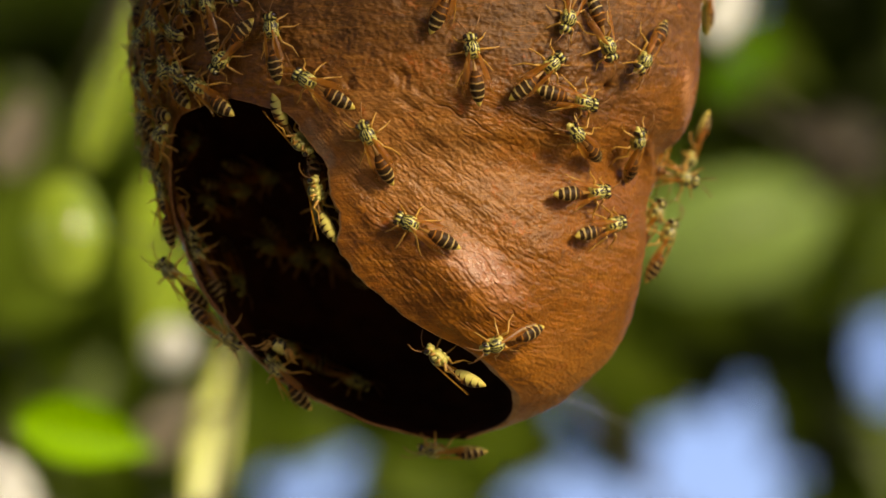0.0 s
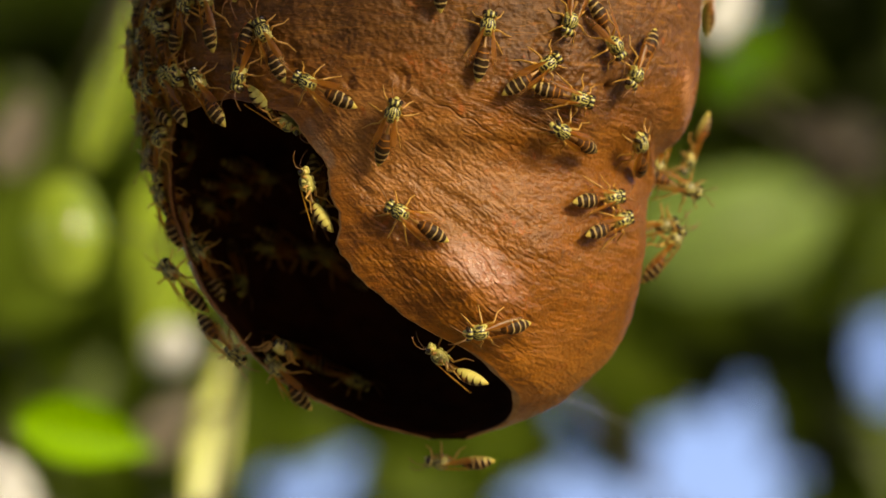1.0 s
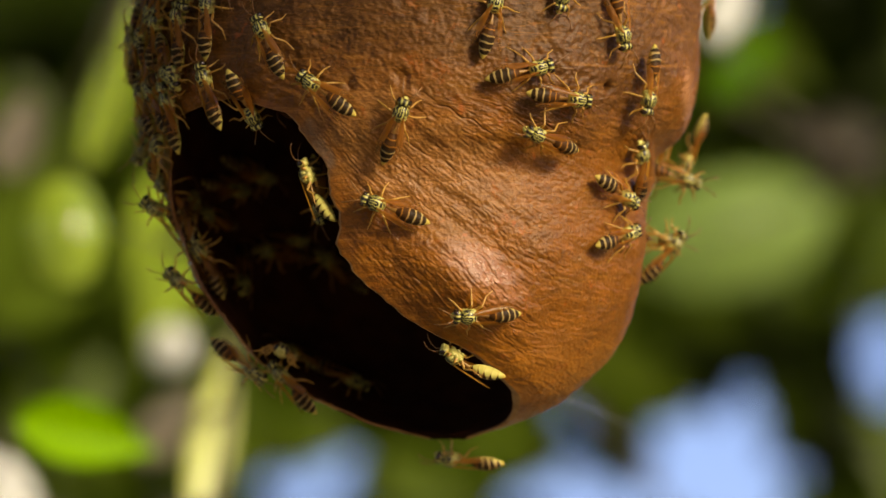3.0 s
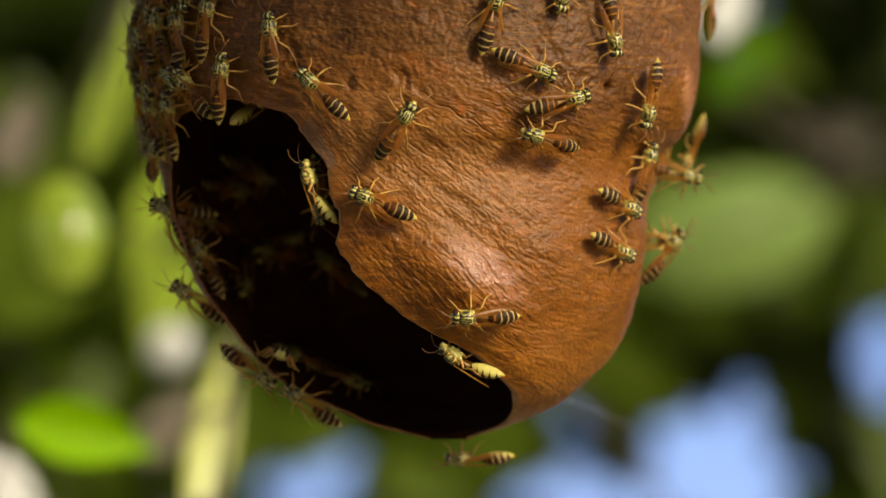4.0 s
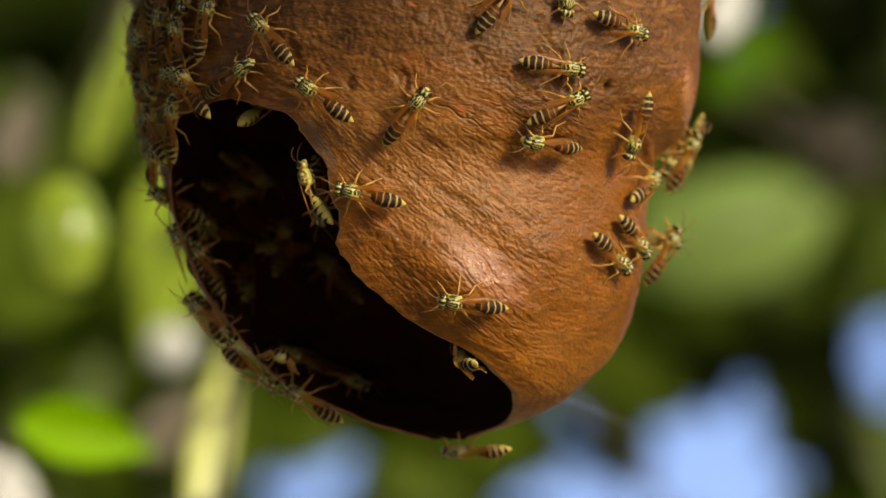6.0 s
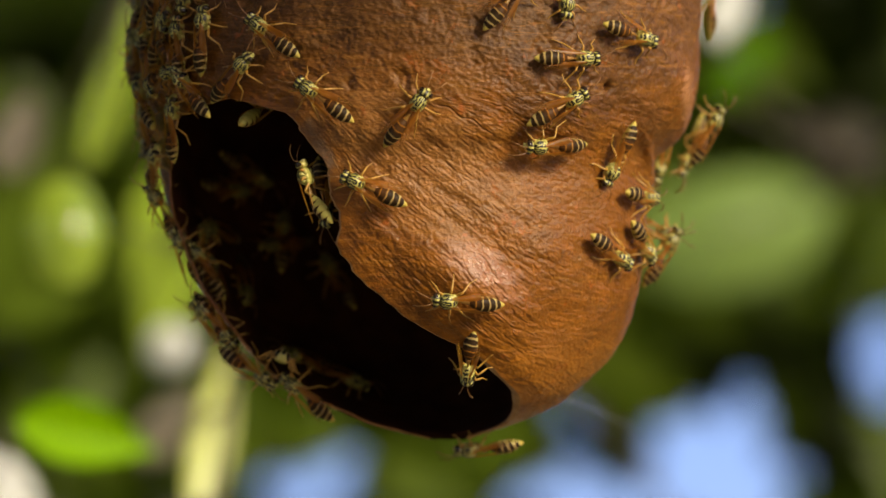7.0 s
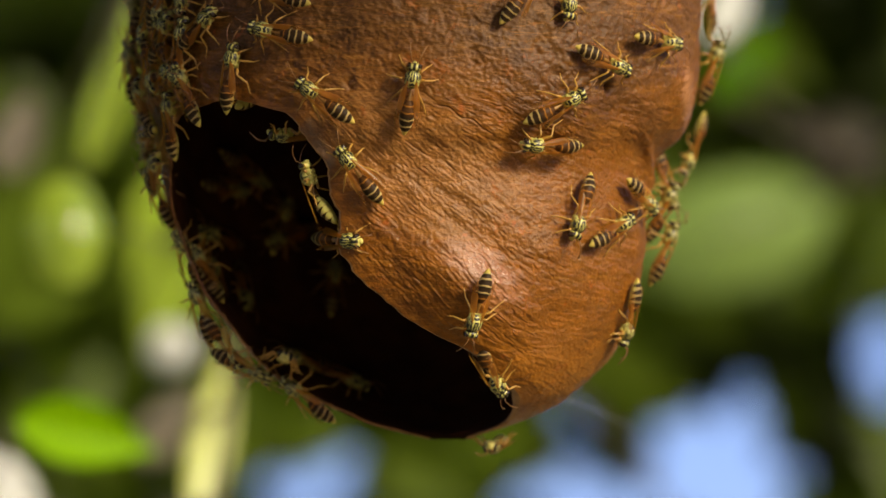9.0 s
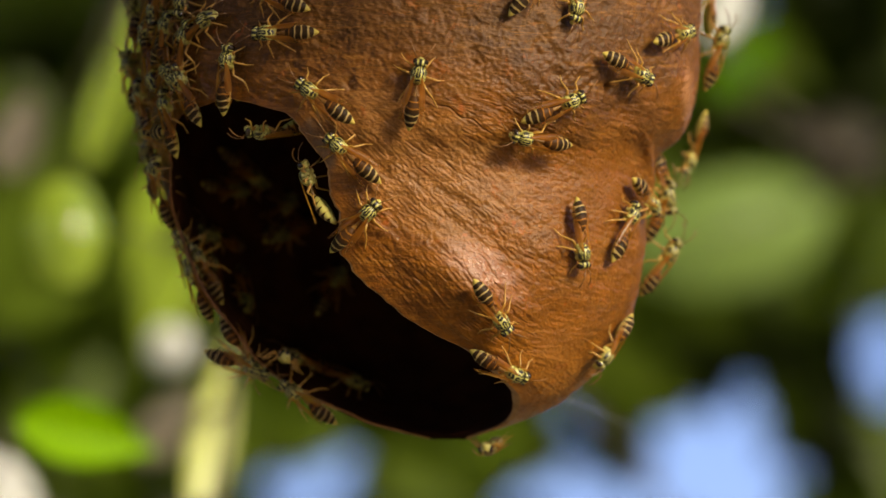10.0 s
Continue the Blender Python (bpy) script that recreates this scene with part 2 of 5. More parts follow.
def wing_film():
    n = Nodes("wasp_wing")
    p = n.coord()
    x, y, z = n.split(p)
    vein = n.noise(n.mapped(p, (220, 2200, 2200)), 1.0, 2)
    veins = n.math("SUBTRACT", 1.0, n.step(n.math("ABSOLUTE", n.math("SUBTRACT", vein, 0.5)), 0.012, 0.05))
    outward = n.step(n.math("MULTIPLY", x, -1.0), 0.0030, 0.0070)         # clearer and greyer towards the tip
    color = n.mix(outward, (0.40, 0.150, 0.016), (0.30, 0.155, 0.045))
    color = n.mix(veins, color, (0.15, 0.052, 0.009))
    n.done(color, 0.28, Alpha=n.math("ADD", n.math("MULTIPLY", veins, 0.3), n.math("MULTIPLY_ADD", outward, -0.24, 0.52)))
    glow = n.add("BsdfTranslucent")
    n.put(glow.inputs[0], (0.85, 0.42, 0.05, 1))
    clear = n.add("BsdfTransparent")
    thin = n.add("MixShader")
    n.put(thin.inputs[0], n.math("MULTIPLY_ADD", outward, 0.25, 0.25))
    mixed = n.add("MixShader")
    mixed.inputs[0].default_value = 0.45
    n.tree.links.new(glow.outputs[0], thin.inputs[1])
    n.tree.links.new(clear.outputs[0], thin.inputs[2])
    n.tree.links.new(n.bsdf.outputs[0], mixed.inputs[1])
    n.tree.links.new(thin.outputs[0], mixed.inputs[2])
    n.tree.links.new(mixed.outputs[0], n.tree.nodes["Material Output"].inputs[0])
    return n.mat


PAPER = nest_paper()
# the hollow's shade is put into the lining's near-black colour
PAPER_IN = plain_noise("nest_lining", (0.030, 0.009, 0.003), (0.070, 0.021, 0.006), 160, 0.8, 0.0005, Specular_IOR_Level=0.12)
# pale cut paper edges, their colours lightened further to look lit
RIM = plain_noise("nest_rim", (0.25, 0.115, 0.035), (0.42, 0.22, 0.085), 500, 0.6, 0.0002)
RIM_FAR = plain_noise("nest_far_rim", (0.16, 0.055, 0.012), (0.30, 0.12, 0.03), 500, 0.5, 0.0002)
HEAD, THORAX, ABDOMEN, WING = head_coat(), thorax_coat(), abdomen_coat(), wing_film()
LEGS = amber_coat("wasp_leg", (0.46, 0.27, 0.045), (0.33, 0.145, 0.020))
WAIST = amber_coat("wasp_waist", (0.36, 0.19, 0.03), (0.14, 0.06, 0.015))
EYES = amber_coat("wasp_eye", (0.015, 0.010, 0.006), (0.035, 0.02, 0.01), 0.12)
FEELER = amber_coat("wasp_feeler", (0.10, 0.040, 0.012), (0.26, 0.115, 0.022))
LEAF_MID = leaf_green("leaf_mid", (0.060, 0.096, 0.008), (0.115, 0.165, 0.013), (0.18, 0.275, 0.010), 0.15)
# a darkened copy of the leaf green that paints shade
LEAF_SHADED = leaf_green("leaf_shaded", (0.014, 0.022, 0.004), (0.035, 0.050, 0.008), (0.05, 0.075, 0.006), 0.15)
LEAF_ROUND = leaf_green("leaf_round", (0.31, 0.43, 0.04), (0.37, 0.50, 0.05), (0.34, 0.50, 0.04), 1.0, 0.15)
DRY = leaf_green("leaf_dry", (0.20, 0.17, 0.11), (0.30, 0.26, 0.19), (0.24, 0.19, 0.10))
LEAF_YELLOW = leaf_green("leaf_yellow", (0.64, 0.71, 0.12), (0.74, 0.80, 0.18), (0.6, 0.7, 0.1), 0.6, 0.25)
# sunlit brightness put into this leaf's base green
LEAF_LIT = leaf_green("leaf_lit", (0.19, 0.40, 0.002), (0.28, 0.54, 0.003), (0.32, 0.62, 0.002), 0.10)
LEAF_FRESH = leaf_green("leaf_fresh", (0.060, 0.150, 0.002), (0.085, 0.200, 0.003), (0.10, 0.24, 0.002), 0.10)
# near-white that paints sun glare and bright blurs on leaves; also spider silk
GLARE_AND_SILK = leaf_green("glare_and_silk", (0.74, 0.75, 0.66), (0.84, 0.84, 0.78), (0.7, 0.72, 0.6))
OLD = leaf_green("leaf_old", (0.055, 0.050, 0.034), (0.085, 0.076, 0.052), (0.05, 0.045, 0.025), 0.1)
LEAF_PALE = leaf_green("leaf_pale", (0.19, 0.285, 0.070), (0.25, 0.35, 0.090), (0.26, 0.40, 0.08), 0.12)
BARK = plain_noise("bark", (0.06, 0.045, 0.032), (0.17, 0.14, 0.11), 60, 0.85, 0.002)
# unseen ground, made pale to bounce sun up under the nest
BOUNCE_GROUND = plain_noise("bounce_ground", (0.34, 0.27, 0.13), (0.50, 0.41, 0.22), 3, 0.9, 0.01)


# ---- mesh helpers ----
def thing(name, label, category, group="", kind=""):
    return tagged(new(name), label, category, group, kind)


def part(name, bm, material, parent, label=""):
    """Links a bmesh as one mesh object under a thing or a part."""
    me = bpy.data.meshes.new(name)
    bm.to_mesh(me)
    bm.free()
    me.materials.append(material)
    for f in me.polygons:
        f.use_smooth = True
    ob = new(name, me)
    ob.parent = parent
    return tagged(ob, label)


def raw(name, verts, faces, materials, slots=None, smooth=True):
    me = bpy.data.meshes.new(name)
    me.from_pydata([tuple(v) for v in verts], [], faces)
    for m in materials:
        me.materials.append(m)
    if slots is not None:
        me.polygons.foreach_set("material_index", slots)
    me.polygons.foreach_set("use_smooth", [smooth] * len(me.polygons))
    me.update()
    return me


def tube(bm, points, radii, sides=7):
    """A tapered tube along points, closed at both ends."""
    rings = []
    last = len(points) - 1
    side = None
    for i, p in enumerate(points):
        p = Vector(p)
        way = (Vector(points[min(i + 1, last)]) - Vector(points[max(i - 1, 0)])).normalized()
        if side is None:
            side = way.orthogonal().normalized()
        side = (side - way * side.dot(way)).normalized()
        up = way.cross(side)
        rings.append([bm.verts.new(p + (side * math.cos(a) + up * math.sin(a)) * radii[i])
                      for a in (2 * math.pi * k / sides for k in range(sides))])
    for a, b in zip(rings, rings[1:]):
        for k in range(sides):
            bm.faces.new((a[k], a[(k + 1) % sides], b[(k + 1) % sides], b[k]))
    bm.faces.new(rings[0][::-1])
    bm.faces.new(rings[-1])


def lathe(bm, stations, sides=14):
    """A body along x: stations of (x, z, half width, half height)."""
    rings = []
    for x, z, w, h in stations:
        rings.append([bm.verts.new((x, w * math.cos(a), z + h * math.sin(a)))
                      for a in (2 * math.pi * k / sides for k in range(sides))])
    for a, b in zip(rings, rings[1:]):
        for k in range(sides):
            bm.faces.new((a[k], b[k], b[(k + 1) % sides], a[(k + 1) % sides]))
    bm.faces.new(rings[0])
    bm.faces.new(rings[-1][::-1])


def ball(bm, centre, size, turn=None, sides=12, rings=8):
    m = Matrix.Translation(centre) @ (turn or Matrix()) @ Matrix.Diagonal((*size, 1))
    bmesh.ops.create_uvsphere(bm, u_segments=sides, v_segments=rings, radius=1, matrix=m)


def knit(bm, core):
    """Joins the lobes of a body to its core, inside it."""
    seen = {v for e in core for v in e.verts}
    for start in list(bm.verts):
        if start in seen:
            continue
        lobe, queue = {start}, [start]
        while queue:
            for e in queue.pop().link_edges:
                for v in e.verts:
                    if v not in lobe:
                        lobe.add(v)
                        queue.append(v)
        seen |= lobe
        inner = min(lobe, key=lambda v: v.co.y ** 2 + v.co.z ** 2)
        edge = min(core, key=lambda e: ((e.verts[0].co + e.verts[1].co) / 2 - inner.co).length)
        bm.faces.new((inner, *edge.verts))


def lattice(p, seed):
    """Smooth value noise in 3D, between 0 and 1, for an array of points."""
    p = np.asarray(p, float)
    i = np.floor(p).astype(np.int64)
    f = p - i
    f = f * f * (3 - 2 * f)
    out = np.zeros(len(p))
    for c in range(8):
        o = np.array([c & 1, c >> 1 & 1, c >> 2 & 1])
        q = i + o
        h = q[:, 0] * 374761393 + q[:, 1] * 668265263 + q[:, 2] * 1442695041 + seed * 974634777
        h = (h ^ (h >> 13)) * 1274126177
        h = ((h ^ (h >> 16)) & 0xFFFF) / 65535.0
        w = np.prod(np.where(o == 1, f, 1 - f), axis=1)
        out += h * w
    return out


# ---- the nest's form ----
# Across the view plane: heights and the half outlines, in millimetres.
def smooth_through(xs, ys, x):
    """A smooth curve through the stations (Catmull-Rom with uneven steps)."""
    xs, ys = np.asarray(xs, float), np.asarray(ys, float)
    slope = np.gradient(ys, xs)
    x = np.clip(x, xs[0], xs[-1])
    k = np.clip(np.searchsorted(xs, x) - 1, 0, len(xs) - 2)
    h = xs[k + 1] - xs[k]
    t = (x - xs[k]) / h
    return ((2 * t**3 - 3 * t**2 + 1) * ys[k] + (t**3 - 2 * t**2 + t) * h * slope[k]
            + (-2 * t**3 + 3 * t**2) * ys[k + 1] + (t**3 - t**2) * h * slope[k + 1])


OUT_Z = [-31.0, -30.1, -28.8, -27.0, -23.8, -19.2, -14.6, -10.1, -5.4, -0.8, 3.8, 8.4, 12.2, 15.0, 18.7, 22.5, 26.2, 31.9, 41.3, 60.4, 79.7, 99.2, 108.1]
OUT_L = [-2.2, -6.3, -11.8, -16.4, -22.4, -29.2, -33.7, -37.3, -40.4, -42.4, -43.9, -45.3, -46.2, -46.6, -47.3, -48.0, -48.6, -49.1, -49.6, -48.4, -41.0, -26.1, -12.8]
OUT_R = [4.0, 6.5, 10.4, 14.5, 20.1, 25.4, 28.5, 30.5, 32.0, 33.0, 33.5, 33.8, 34.1, 35.3, 38.7, 40.6, 41.6, 42.2, 42.4, 39.8, 30.9, 15.8, 0.6]
HOLE_Z = [-31.1, -30.5, -29.6, -28.6, -27.1, -25.1, -23.2, -21.4, -18.6, -15.8, -13.1, -10.5, -7.8, -5.2, -2.6, 0.1, 3.6, 8.0, 12.4, 16.8, 19.5, 20.8, 21.9, 22.9, 23.4, 23.8]
HOLE_L = [-2.2, -4.7, -7.8, -12.0, -15.7, -19.8, -23.3, -26.1, -29.4, -32.1, -34.2, -36.3, -38.1, -39.8, -41.0, -42.1, -43.3, -44.3, -44.7, -44.4, -43.6, -42.8, -41.8, -40.2, -38.5, -34.5]
HOLE_R = [4.0, 5.4, 7.6, 9.9, 11.6, 12.2, 12.0, 10.5, 7.8, 4.0, -1.5, -5.9, -9.4, -12.4, -14.5, -16.1, -16.5, -16.9, -18.4, -21.0, -23.2, -24.6, -26.1, -27.7, -29.7, -33.0]


def lean(z):
    """The nest hangs plumb: its axis goes away from the camera with height."""
    return math.tan(radians(TILT)) * z * 0.6


def section(z):
    """At a height in the view plane: middle, half width, half depth (all mm)."""
    a, b = smooth_through(OUT_Z, OUT_L, z), smooth_through(OUT_Z, OUT_R, z)
    w = np.maximum((b - a) / 2, 0.4)
    return (a + b) / 2, lean(z), w, w * 0.92


def swell(x, z):
    """The large folds on the front of the nest, in mm."""
    # a swollen fold above the lower lip
    crest = z + 4.6 + 0.55 * (x - 2.5)
    out = 3.0 * np.exp(-(((x - 4.5) / 8.5) ** 2 + (crest / np.where(crest > 0, 4.8, 12.0)) ** 2))
    # a hollow and a bulge beside it on the upper flank
    out = out - 1.8 * np.exp(-(((x - 28.0) / 4.5) ** 2 + ((z - 22.0) / 7.0) ** 2))
    return out + 1.3 * np.exp(-(((x - 38.5) / 2.2) ** 2 + ((z - 25.0) / 6.0) ** 2))


def skin(x, z, back=False):
    """The depth of the nest's outer skin at x, z of the view plane, and how far across the half width this lies."""
    cx, cy, w, d = section(z)
    u = np.clip((x - cx) / w, -0.999, 0.999)
    y = d * np.sqrt(1 - u * u)
    return cy + y if back else cy - y - swell(x, z) * np.sqrt(1 - u * u)


def skin_normal(x, z, back=False):
    e = 1.5
    dx = (skin(x + e, z, back) - skin(x - e, z, back)) / (2 * e)
    dz = (skin(x, z + e, back) - skin(x, z - e, back)) / (2 * e)
    n = Vector((dx, -1, dz)) if not back else Vector((-dx, 1, -dz))
    return n.normalized()


def relief(x, y, z):
    """Fibre ridges, creases, lumps and layers of the paper, in mm."""
    p = np.stack([x, y, z], 1)
    # the fibres run down to the right, steeper beside the mouth, almost level above
    level = 1 - 0.75 * np.clip((z - 24) / 14, 0, 1)
    over = z + (0.70 * x - 9.0 * np.log(np.cosh((x - 5) / 20))) * level + (lattice(p / 13.0, 3) - 0.5) * 3.0 + (lattice(p / 3.0, 33) - 0.5) * 0.45
    along = x - 0.5 * z
    out = np.zeros(len(x))
    # soft folds with thin creases along them, at four sizes
    for length, width, fold, crease, seed in ((9.0, 2.1, 0.30, 0.0, 4), (5.0, 1.25, 0.18, 0.10, 5), (3.0, 0.66, 0.14, 0.11, 6), (1.6, 0.36, 0.11, 0.10, 11)):
        f = lattice(np.stack([along / length, over / width, y / length], 1), seed)
        g = lattice(np.stack([along / (length * 0.8) + 7.3, over / (width * 1.1), y / length], 1), seed + 40)
        out += (f - 0.5) * fold - crease * np.clip(1 - np.abs(g - 0.5) / 0.13, 0, 1) * np.clip(f * 2.4 - 0.6, 0, 1)
    out *= 0.3 + 0.7 * lattice(p / 10.0, 8) + 0.7 * lattice(p / 3.0, 18) + 0.9 * np.exp(-(((x - 6) / 9) ** 2 + ((z + 1 + 0.5 * (x - 6)) / 8) ** 2)) * (y < 0)
    out *= 1 - 0.22 * np.clip((z - 20) / 10, 0, 1)
    out *= 1 - 0.5 / (1 + np.exp(-(0.9 * x - z - 30) / 5.0))
    q = p @ np.array(Euler((0.6, 0.5, 0.9)).to_matrix())
    out += (lattice(q / 0.34, 14) - 0.5) * 0.14 + (lattice(q / 0.6, 12) - 0.5) * 0.08 + (lattice(q / 1.4, 13) - 0.5) * 0.08
    # chewed, gritty paper above
    out += ((lattice(q / 0.5, 51) - 0.5) * 0.20 + (lattice(q / 0.95, 52) - 0.5) * 0.26) * np.clip((z - 20) / 9, 0, 1) * (0.4 + 1.2 * lattice(p / 7.0, 53))
    out += (lattice(p / 6.0, 7) - 0.5) * 0.6 + (lattice(p / 15.0, 9) - 0.5) * 1.6
    # a crack and a pit in the paper
    bend = z - 21.6 + 0.52 * (x - 1.0) - 0.5 * np.sin(x * 1.7) * 0.6
    out -= 0.32 * np.exp(-(bend / 0.11) ** 2) * ((x > -1.0) & (x < 6.5) & (y < 0))
    out -= 1.8 * np.exp(-(((x - 27.0) / 0.55) ** 2 + ((z - 25.3) / 0.75) ** 2)) * (y < 0)
    # torn, pitted paper on the upper part
    scar = np.clip((lattice(p / 5.0, 21) + 0.35 * lattice(p / 1.6, 22) - 0.78) * 5, 0, 1) * np.clip((z - 17) / 9, 0, 1)
    out -= scar * (0.15 + 0.55 * lattice(p / 0.8, 23))
    # the turned edge of an upper layer of paper
    out += 1.1 * np.exp(-((x - 33.5 + 0.06 * (z - 12)) / 0.9) ** 2) * np.clip((18 - z) / 3, 0, 1) * np.clip((z - 8) / 3, 0, 1) * (y < lean(z))
    out += swell(x, z) * (y < lean(z))
    return out


def build_nest():
    lining = 150
    top, mouth_top, low = OUT_Z[-1], HOLE_Z[-1], OUT_Z[0]
    up = np.concatenate([np.linspace(top, 45, 50, endpoint=False), np.linspace(45, mouth_top, 160, endpoint=False)])
    n_up = len(up)
    k = np.linspace(0, 1, 430)
    down = mouth_top - (mouth_top - low) * (1 - np.cos(np.pi * k)) / 2 * 0.35 - (mouth_top - low) * k * 0.65
    heights = np.concatenate([up, down])
    rows = len(heights)
    cx, cy, w, d = section(heights)
    rim_r = smooth_through(HOLE_Z, HOLE_R, heights)
    rim_l = smooth_through(HOLE_Z, HOLE_L, heights)
    edge = np.arccos(np.clip((rim_r - cx) / w, -1, 1))
    left = np.arccos(np.clip((rim_l - cx) / w, -1, 1))
    down_edge = np.stack([heights / 3.1, 0 * heights, 0 * heights], 1)
    edge = edge + (lattice(down_edge, 31) - 0.5) * 0.035 + (lattice(down_edge * 3.7, 32) - 0.5) * 0.016
    left = np.maximum(left, edge)
    seam = (edge[n_up] + left[n_up]) / 2
    grow = np.clip((mouth_top - heights) / 2.5, 0, 1) ** 0.6
    edge, left = seam + (edge - seam) * grow, seam + (left - seam) * grow
    # close columns over the front, wide ones over the back
    spans = ((edge, -0.25 + 0 * edge, 620), (-0.25 + 0 * edge, -2.95 + 0 * edge, 100), (-2.95 + 0 * edge, left - 2 * np.pi, 150))
    angle = np.concatenate([a[:, None] + (e - a)[:, None] * np.linspace(0, 1, c, endpoint=False)[None, :] for a, e, c in spans]
                           + [(left - 2 * np.pi)[:, None]], 1)
    cols = angle.shape[1]

    def place(angle, inset):
        x = cx[:, None] + (w[:, None] - inset) * np.cos(angle)
        y = cy[:, None] - (d[:, None] - inset) * np.sin(angle)
        z = np.repeat(heights[:, None], angle.shape[1], 1)
        return x, y, z

    x, y, z = place(angle, 0.0)
    tx = np.stack([np.gradient(a, axis=1) for a in (x, y, z)], -1)
    tz = np.stack([np.gradient(a, axis=0) for a in (x, y, z)], -1)
    nrm = np.cross(tz, tx)
    nrm /= np.linalg.norm(nrm, axis=-1, keepdims=True) + 1e-9
    if nrm[n_up + 20, 500, 0] < 0:
        nrm = -nrm
    flat = [a.ravel() for a in (x, y, z)]
    r = relief(*flat).reshape(x.shape)
    r *= np.clip((heights - low) / 6.0, 0.05, 1)[:, None]
    reach = (edge[:, None] - angle) * w[:, None]
    apex = np.hypot(reach, np.maximum(heights[:, None] - mouth_top, 0))
    r *= 0.3 + 0.7 * np.clip(apex / 4.5, 0, 1) ** 1.5
    r[:n_up + 1, -1] = r[:n_up + 1, 0]
    outer = np.stack([x, y, z], -1) + nrm * r[..., None]
    angle_in = edge[:, None] + (left - 2 * np.pi - edge)[:, None] * np.linspace(0, 1, lining)[None, :]
    wall = 0.5
    thick = wall + 2.6 * np.clip((-heights - 11) / 6, 0, 1) * np.clip((heights + 29) / 7, 0, 1)
    from_edge = np.minimum(edge[:, None] - angle_in, angle_in - (left - 2 * np.pi)[:, None]) * w[:, None]
    from_edge = np.where(heights[:, None] < mouth_top, from_edge, 9.0)
    xi, yi, zi = place(angle_in, np.minimum(wall + 2.2 * np.clip(from_edge / 7.0, 0, 1), w[:, None] * 0.6))
    inner = np.stack([xi, yi, zi], -1)
    # bring the lining with the skin at the mouth
    inner[:, 0] = outer[:, 0] - nrm[:, 0] * thick[:, None]
    inner[:, -1] = outer[:, -1] - nrm[:, -1] * 0.38
    verts = list(outer.reshape(-1, 3)) + list(inner.reshape(-1, 3))
    base = rows * cols
    faces, slots = [], []

    def o(i, j):
        return i * cols + (0 if (i <= n_up and j == cols - 1) else j)

    def q(i, j):
        return base + i * lining + (0 if (i <= n_up and j == lining - 1) else j)

    for i in range(rows - 1):
        for j in range(cols - 1):
            faces.append((o(i, j), o(i + 1, j), o(i + 1, j + 1), o(i, j + 1)))
    slots += [0] * len(faces)
    count = len(faces)
    for i in range(rows - 1):
        for j in range(lining - 1):
            faces.append((q(i, j), q(i, j + 1), q(i + 1, j + 1), q(i + 1, j)))
    slots += [1] * (len(faces) - count)
    count = len(faces)
    # the rounded lip of the mouth
    for j_o, j_i, sign in ((0, 0, 1), (cols - 1, lining - 1, -1)):
        ring = []
        for i in range(n_up, rows):
            a, b = Vector(verts[o(i, j_o)]), Vector(verts[q(i, j_i)])
            way = Vector(outer[i, 0] - outer[i, 1]) if sign > 0 else Vector(outer[i, -1] - outer[i, -2])
            way = way.normalized() if way.length > 1e-6 else Vector((0, 0, 0))
            row = [o(i, j_o)]
            if i > n_up:
                for f in (0.2, 0.5, 0.8):
                    verts.append(a.lerp(b, f) + way * (0.2 + 0.4 * (a - b).length) * math.sin(math.pi * f))
                    row.append(len(verts) - 1)
            else:
                row += [o(i, j_o)] * 3
            row.append(q(i, j_i))
            ring.append(row)
        for r0, r1 in zip(ring, ring[1:]):
            for k2 in range(4):
                f = [r0[k2], r0[k2 + 1], r1[k2 + 1], r1[k2]]
                f = list(dict.fromkeys(f))
                if len(f) > 2:
                    faces.append(tuple(f if sign < 0 else f[::-1]))
        slots += [2 if sign > 0 else 3] * (len(faces) - count)
        count = len(faces)
    faces.append(tuple(o(0, j) for j in range(cols - 1)))
    slots.append(0)
    verts = np.array([tuple(v) for v in verts]) * MM
    nest = thing("wasp_nest", "brown papery wasp nest with a wide dark mouth, hanging", "wasp nest")
    nest.matrix_world = FACE
    slots = np.array(slots)
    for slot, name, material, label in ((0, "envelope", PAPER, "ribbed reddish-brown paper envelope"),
                                        (1, "lining", PAPER_IN, "inner paper wall coloured near black as shade"), (2, "mouth_lip", RIM, "thin pale paper edge"), (3, "mouth_rim", RIM_FAR, "thin reddish-brown paper edge")):
        chosen = [faces[i] for i in np.flatnonzero(slots == slot)]
        used = np.unique(np.concatenate([np.array(f) for f in chosen]))
        place_of = np.zeros(len(verts), int)
        place_of[used] = np.arange(len(used))
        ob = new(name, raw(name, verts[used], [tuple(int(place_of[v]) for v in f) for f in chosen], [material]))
        ob.parent = nest
        tagged(ob, label)
    return nest


